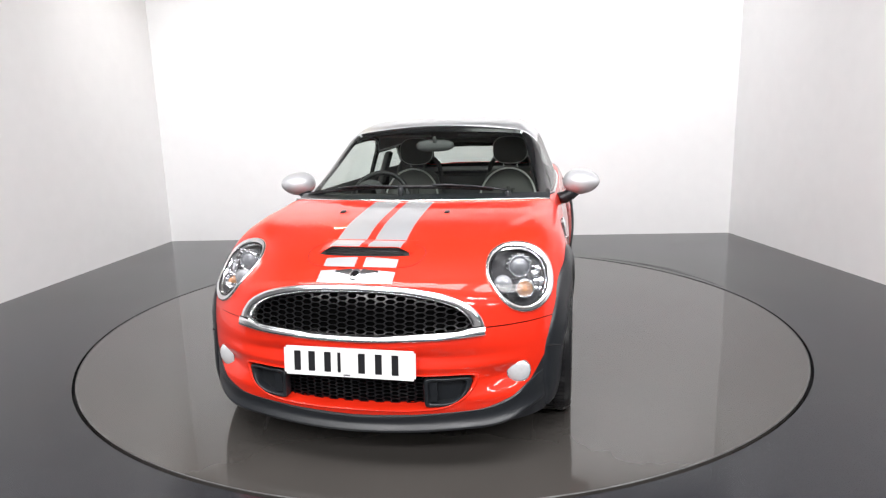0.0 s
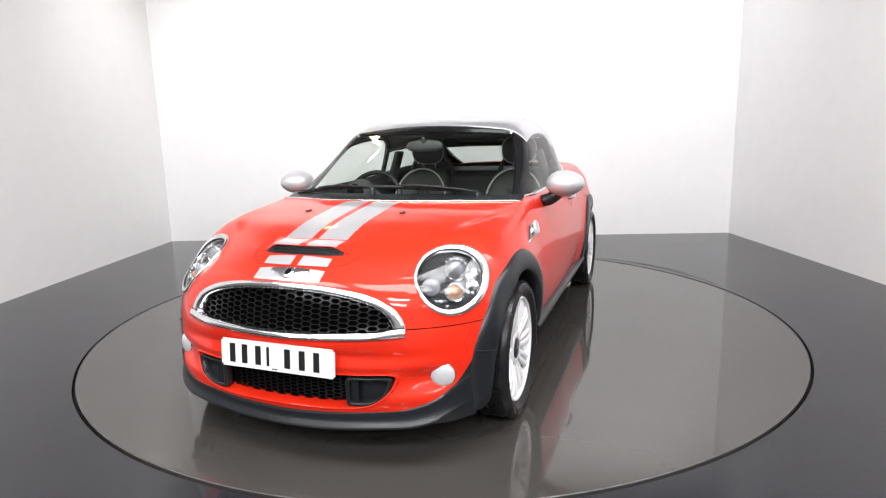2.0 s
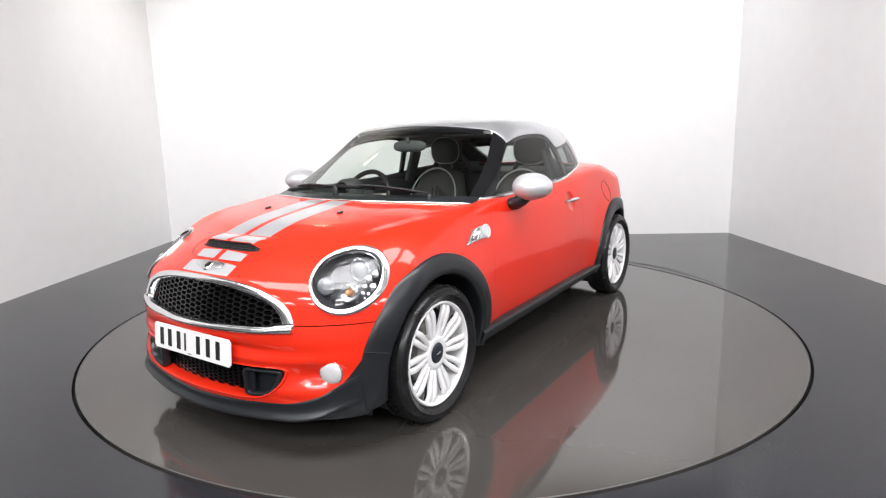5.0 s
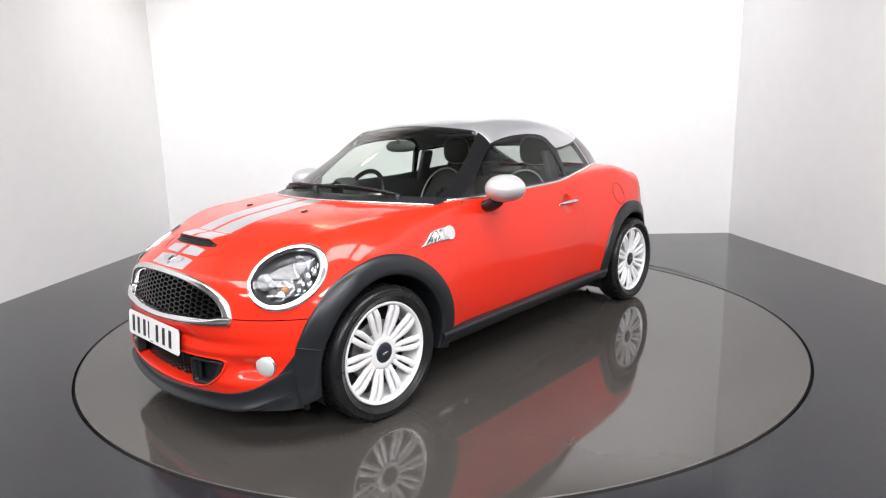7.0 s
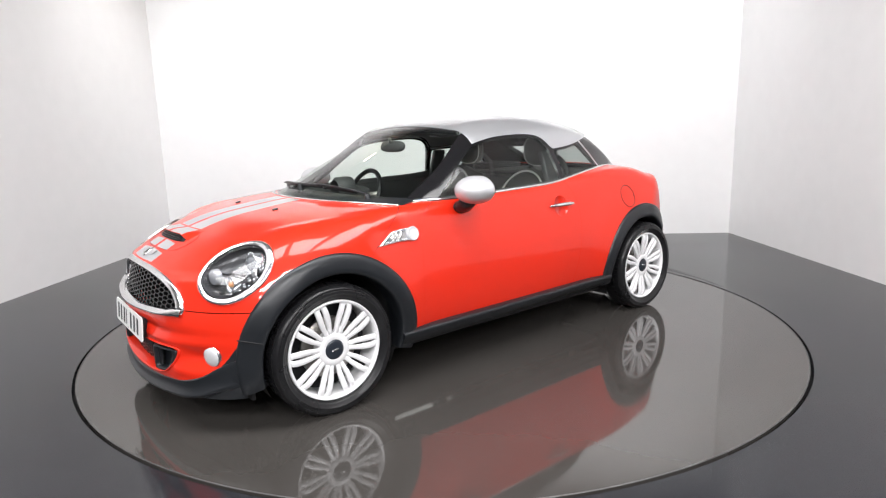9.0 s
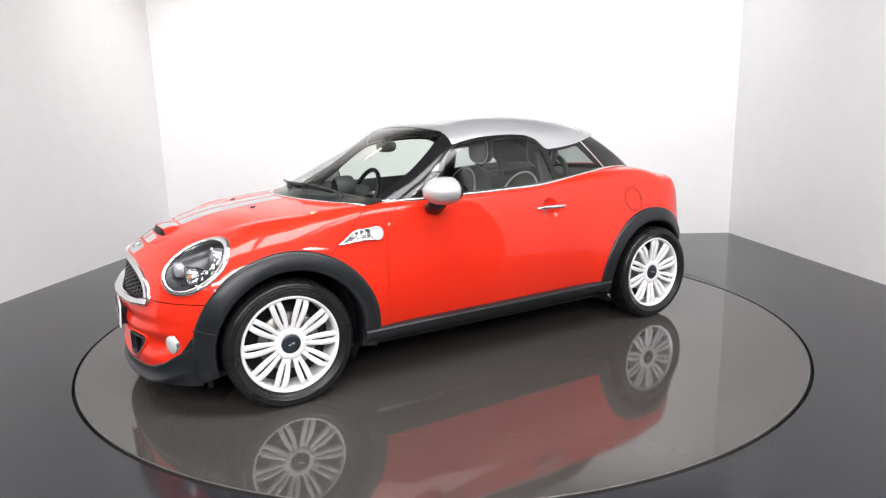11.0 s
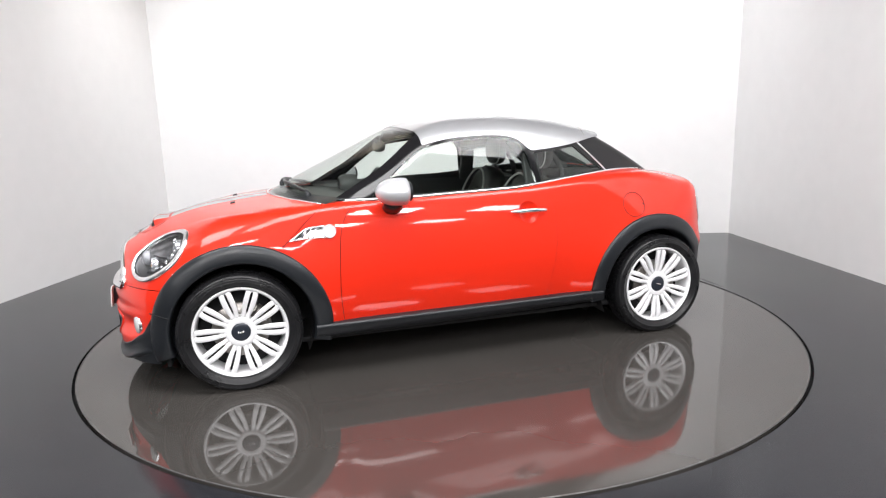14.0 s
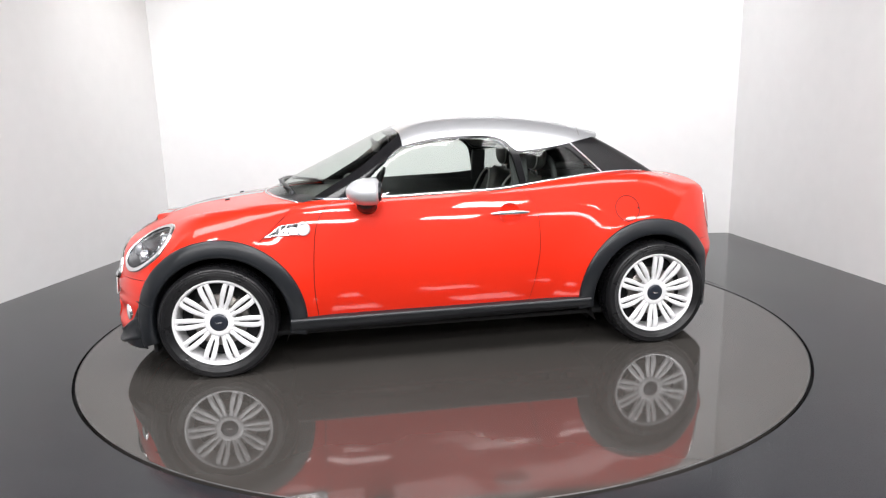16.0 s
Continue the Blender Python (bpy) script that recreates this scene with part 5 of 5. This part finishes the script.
def tail_light(side):
    ang = np.linspace(0, 2 * math.pi, 40, endpoint=False)
    def spot(k):
        z = 0.765 + 0.125 * k * np.sin(ang)
        y = 0.585 + 0.080 * k * np.cos(ang)
        a, b = np.full(40, 0.9), np.full(40, 2.2)
        for _ in range(34):
            m = (a + b) / 2
            out = body_form(np.stack([-m, y, z], -1)) > 0
            b, a = np.where(out, m, b), np.where(out, a, m)
        P = np.stack([-a, y, z], -1)
        return P, surface_normals(body_form, P)
    rows = []
    for k, h in ((1.0, -0.006), (1.0, 0.001), (0.92, 0.004), (0.84, 0.002)):
        P, N = spot(k)
        rows.append(flip(P + N * h, side))
    f = [(i * 40 + j, i * 40 + (j + 1) % 40, (i + 1) * 40 + (j + 1) % 40, (i + 1) * 40 + j) for i in range(3) for j in range(40)]
    ob = raw("tail_light", np.vstack(rows), f, CHROME, car, "oval tail light with chrome bezel")
    rows = []
    for k, h in ((0.85, 0.002), (0.6, 0.005), (0.3, 0.006), (0.02, 0.006)):
        P, N = spot(k)
        rows.append(flip(P + N * h, side))
    raw("tail_lens", np.vstack(rows), f, TAILRED, ob, "red tail lens")


def underbody():
    part("floor_pan", box_bm(-1.55, -0.68, 0.17, 1.62, 0.68, 0.20, 0.01), DARK, car, "dark underbody pan")
    part("front_bulkhead", box_bm(1.60, -0.60, 0.17, 1.66, 0.60, 0.62, 0.01), DARK, car, "")
    for side in (1, -1):
        part("mud_flap", box_bm(1.58, 0.60 * side - 0.10, 0.135, 1.60, 0.60 * side + 0.10, 0.20, 0.006), DARK, car, "")


# ---- cabin ----
def rounded_block(points, thick, bevel, seg=3):
    """A block from a side outline (x, z) with a width in y."""
    bm = bmesh.new()
    lo = [bm.verts.new((x, -thick / 2, z)) for x, z in points]
    hi = [bm.verts.new((x, thick / 2, z)) for x, z in points]
    bm.faces.new(lo)
    bm.faces.new(hi[::-1])
    n = len(points)
    for i in range(n):
        bm.faces.new((lo[i], hi[i], hi[(i + 1) % n], lo[(i + 1) % n]))
    bmesh.ops.recalc_face_normals(bm, faces=bm.faces)
    bmesh.ops.bevel(bm, geom=list(bm.edges), offset=bevel, segments=seg, profile=0.5, affect="EDGES", clamp_overlap=True)
    return bm


def seat(y):
    s = new("seat")
    s.parent = car
    s.matrix_basis = pose(-0.22, y, 0.36)
    tagged(s, "black leather sports seat with pale piping")
    part("cushion", rounded_block([(-0.22, 0.0), (0.26, 0.0), (0.30, 0.10), (0.28, 0.15), (-0.20, 0.10)], 0.50, 0.04), LEATHER, s)
    n, m = 17, 21
    front, V = [], []

    def half_w(t):
        return float(np.interp(t, [0, 0.25, 0.6, 0.85, 1.0], [0.235, 0.255, 0.235, 0.175, 0.10]))
    # backrest: rounded top, thick bolsters
    for t in np.linspace(0, 1, n):
        w = half_w(t) if t < 0.85 else 0.175 * math.sqrt(max(0.0, 1 - ((t - 0.85) / 0.15) ** 2)) + 0.004
        xc, zc = -0.17 - 0.22 * t, 0.06 + 0.58 * t
        for q in np.linspace(0, 2 * math.pi, m, endpoint=False):
            c, sn = math.cos(q), math.sin(q)
            yy = w * np.sign(c) * abs(c) ** 0.6
            d = 0.065 * np.sign(sn) * abs(sn) ** 0.7
            if sn > 0:
                d += 0.03 * (abs(yy) / max(w, 0.01)) ** 4 * (t < 0.9)
            V.append((xc + d, yy, zc + 0.3 * d))
    f = [(i * m + j, i * m + (j + 1) % m, (i + 1) * m + (j + 1) % m, (i + 1) * m + j) for i in range(n - 1) for j in range(m)]
    f += [tuple(range(m)), tuple((n - 1) * m + j for j in range(m))]
    back = raw("backrest", V, f, LEATHER, s)
    a = np.linspace(math.pi * 0.02, math.pi * 0.98, 40)
    path = [(-0.066 - 0.22 * (0.50 + 0.46 * math.sin(q) ** 0.8), 0.205 * math.cos(q), 0.06 + 0.58 * (0.50 + 0.46 * math.sin(q) ** 0.8) + 0.02) for q in a]
    v, g = sweep(path, disc_section(0.007, 6), ups=(1, 0, 0))
    raw("piping", v, g, PIPING, back, "pale piping")
    for k in range(-3, 4):
        path = [(-0.098 - 0.22 * t, 0.035 * k, 0.085 + 0.58 * t) for t in np.linspace(0.1, 0.72 - 0.02 * k * k, 6)]
        v, g = sweep(path, disc_section(0.012, 6), ups=(1, 0, 0))
        raw("pleat", v, g, LEATHER, back)
    bm = bmesh.new()
    bmesh.ops.create_uvsphere(bm, u_segments=24, v_segments=16, radius=1)
    for v in bm.verts:
        p = v.co
        v.co = Vector((-0.41 + 0.055 * np.sign(p.x) * abs(p.x) ** 0.8, 0.135 * np.sign(p.y) * abs(p.y) ** 0.75, 0.765 + 0.105 * np.sign(p.z) * abs(p.z) ** 0.75))
    head = part("headrest", bm, LEATHER, s)
    a = np.linspace(0, 2 * math.pi, 48, endpoint=False)
    path = [(-0.385, 0.128 * np.sign(math.cos(q)) * abs(math.cos(q)) ** 0.75, 0.765 + 0.098 * np.sign(math.sin(q)) * abs(math.sin(q)) ** 0.75) for q in a]
    v, g = sweep(path, disc_section(0.0035, 6), True, ups=(1, 0, 0))
    raw("piping", v, g, PIPING, head, "pale piping")
    for yy in (-0.05, 0.05):
        v, g = lathe([(0.006, 0.0), (0.006, 0.12)], 10, "z")
        raw("headrest_post", v + [-0.405, yy, 0.60], g, CHROME, s)
    return s


def cabin():
    xs = [(0.98, 0.62), (0.98, 0.88), (0.90, 0.905), (0.66, 0.905), (0.50, 0.885), (0.42, 0.83), (0.40, 0.72), (0.44, 0.60), (0.60, 0.55)]
    dash = part("dashboard", rounded_block(xs, 1.24, 0.03), TRIMDARK, car, "black soft dashboard")
    for y in (-0.52, -0.02, 0.12, 0.52):
        v, f = lathe([(0.052, -0.01), (0.050, 0.012), (0.042, 0.012), (0.040, 0.0), (0.0, -0.002)], 24, "x")
        raw("air_vent", v * [-1, 1, 1] + [0.408, y, 0.785], [q[::-1] for q in f], CHROME, dash, "")
    pod, f = lathe([(0.075, 0.0), (0.08, 0.03), (0.078, 0.10), (0.06, 0.12)], 28, "x")
    raw("rev_counter", pod + [0.43, -0.37, 0.915], f, TRIMDARK, dash, "round instrument pod")
    # steering wheel on the car's right
    q = np.array(Euler((0, radians(-24), 0)).to_matrix())
    a = np.linspace(0, 2 * math.pi, 48, endpoint=False)
    c = np.array([0.34, -0.36, 0.855])
    ring = np.stack([0 * a, 0.182 * np.cos(a), 0.182 * np.sin(a)], -1) @ q.T + c
    v, f = sweep(ring, disc_section(0.016, 10), True, ups=tuple(q[:, 0]))
    wheel = raw("steering_wheel", v, f, RUBBER, car, "black leather three-spoke steering wheel")
    for b in (0.15, math.pi - 0.15, -math.pi / 2):
        pth = np.array([(0.02 - 0.02 * k, 0.17 * k * math.cos(b), 0.17 * k * math.sin(b)) for k in (0.2, 0.6, 1.0)]) @ q.T + c
        v, f = sweep(pth, disc_section(0.018, 8, 0.5), ups=tuple(q[:, 0]))
        raw("spoke", v, f, STEEL, wheel)
    v, f = lathe([(0.0, -0.03), (0.045, -0.028), (0.062, -0.012), (0.064, 0.02), (0.04, 0.10)], 28, "x")
    raw("hub", v @ q.T + c, f, TRIMDARK, wheel)
    for y in (0.36, -0.36):
        seat(y)
    # bulkhead behind the seats, twin hoops, parcel shelf and door linings
    part("rear_bulkhead", rounded_block([(-0.72, 0.20), (-0.64, 0.20), (-0.70, 0.93), (-0.78, 0.945), (-0.80, 0.93)], 1.24, 0.015), TRIMDARK, car, "black rear bulkhead")
    part("parcel_shelf", box_bm(-1.46, -0.50, 0.90, -0.76, 0.50, 0.962, 0.01), TRIMDARK, car, "black parcel shelf")
    part("tunnel", rounded_block([(-0.6, 0.2), (0.6, 0.2), (0.6, 0.5), (0.3, 0.52), (-0.1, 0.46), (-0.6, 0.5)], 0.2, 0.03), TRIMDARK, car, "centre tunnel")
    for side in (1, -1):
        x = np.linspace(0.62, -0.60, 16)
        rows = []
        for z, dy in ((0.25, 0.10), (0.5, 0.085), (0.72, 0.085), (0.78, 0.11), (0.84, 0.10), (0.905, 0.065), (0.915, 0.045)):
            P, _ = on_side(x, np.full(16, z))
            P[:, 1] -= dy
            rows.append(flip(P, side))
        raw("door_lining", np.vstack(rows), grid_faces(7, 16), TRIMDARK, doors[0 if side > 0 else 1], "black door lining")
        a = np.linspace(0, math.pi, 24)
        hoop = [(-0.70, 0.36 * side + 0.17 * math.cos(q), 0.93 + 0.17 * math.sin(q) ** 0.8) for q in a]
        v, f = sweep(hoop, disc_section(0.018, 8), ups=(1, 0, 0))
        raw("roll_hoop", v, f, TRIMDARK, car, "")
        # inner side pillars
        part("pillar_trim", rounded_block([(-0.40, 0.90), (-0.50, 0.90), (-0.50, 1.14), (-0.40, 1.14)], 0.04, 0.012), TRIMDARK, car).matrix_basis = pose(-0.02, 0.0, 0, 0, 0, 0) @ Matrix.Translation((0, 0.60 * side, 0.93)) @ pose(0, 0, 0, 18 * side, 0, 0) @ Matrix.Translation((0, 0, -0.93))
    bm = bmesh.new()
    bmesh.ops.create_uvsphere(bm, u_segments=24, v_segments=14, radius=1)
    for v in bm.verts:
        p = v.co
        v.co = Vector((0.022 * p.x, 0.115 * np.sign(p.y) * abs(p.y) ** 0.7, 0.036 * np.sign(p.z) * abs(p.z) ** 0.8))
    m = part("inner_mirror", bm, TRIMDARK, car, "black inner rear-view mirror")
    m.matrix_basis = pose(0.33, 0.0, 1.185, 0, -10, 6)
    v, f = sweep([(0.0, 0, 0.0), (0.015, 0, 0.02), (0.035, 0, 0.045)], disc_section(0.011, 8), ups=(0, 1, 0))
    raw("mirror_stalk", v, f, TRIMDARK, m)
    for s in (1, -1):
        part("sun_visor", box_bm(-0.02, 0.27 * s - 0.17, 1.235, 0.12, 0.27 * s + 0.17, 1.250, 0.006), LINING, car, "folded sun visor")


HOUSING = material("lamp_housing", (0.050, 0.050, 0.053), 0.25, 0.3, grain=0.1, scale=60)
FOGLENS = material("frosted_lens", (0.58, 0.59, 0.60), 0.15, 0.1, 0.6, grain=0.10, scale=70)
TAILRED = material("tail_red", (0.45, 0.012, 0.010), 0.12, 0.0, 0.8, grain=0.1, scale=70)
PROJECTOR = material("projector_glass", (0.30, 0.31, 0.33), 0.10, 0.25, 0.5, grain=0.25, scale=25)
BULBGLASS = glass_material("bulb_glass", (0.90, 0.91, 0.92))
DARKRED = material("seam_dark", (0.035, 0.004, 0.003), 0.7, grain=0.1, scale=200)


def build_details():
    for side in (1, -1):
        arch_trim(side, ARCH_F, -16, 194)
        arch_trim(side, ARCH_R, -9, 196)
        arch_seam(side)
        arch_liner(side, ARCH_F)
        arch_liner(side, ARCH_R)
        sill(side)
        headlight(side)
        fog_lamp(side)
        chrome_line(side)
        door_mirror(side)
        door_handle(side, doors[0 if side > 0 else 1])
        side_vent(side)
        tail_light(side)
    splitter()
    nose()
    number_plate()
    bonnet_fittings()
    cowl()
    fuel_flap()
    underbody()
    cabin()


table = build_room()
car, doors, (BODY_V, lens_tris), (CAB_V, CAB_T) = build_car()
roof = build_cabin(car, CAB_V, CAB_T)
first = build_wheel()
first.parent = car
first.matrix_basis = pose(WHEEL_F, 0.735, WHEEL_Z, 0, 8, 0)
copies = [copy_thing(first, pose(WHEEL_R, 0.735, WHEEL_Z, 0, -12, 0)), copy_thing(first, pose(WHEEL_F, -0.735, WHEEL_Z, 0, 20, 180)), copy_thing(first, pose(WHEEL_R, -0.735, WHEEL_Z, 0, 5, 180))]
build_details()


def motions():
    """The turntable carries the car round at a steady pace."""
    seconds = [0.5 * i for i in range(33)]
    turn = lambda t: pose(0, 0, 0, 0, 0, -102.47 - 4.3214 * t)
    walk(table, [(t, turn(t)) for t in seconds])
    walk(car, [(t, turn(t) @ pose(0.0888, 0.0773, 0)) for t in seconds])


motions()
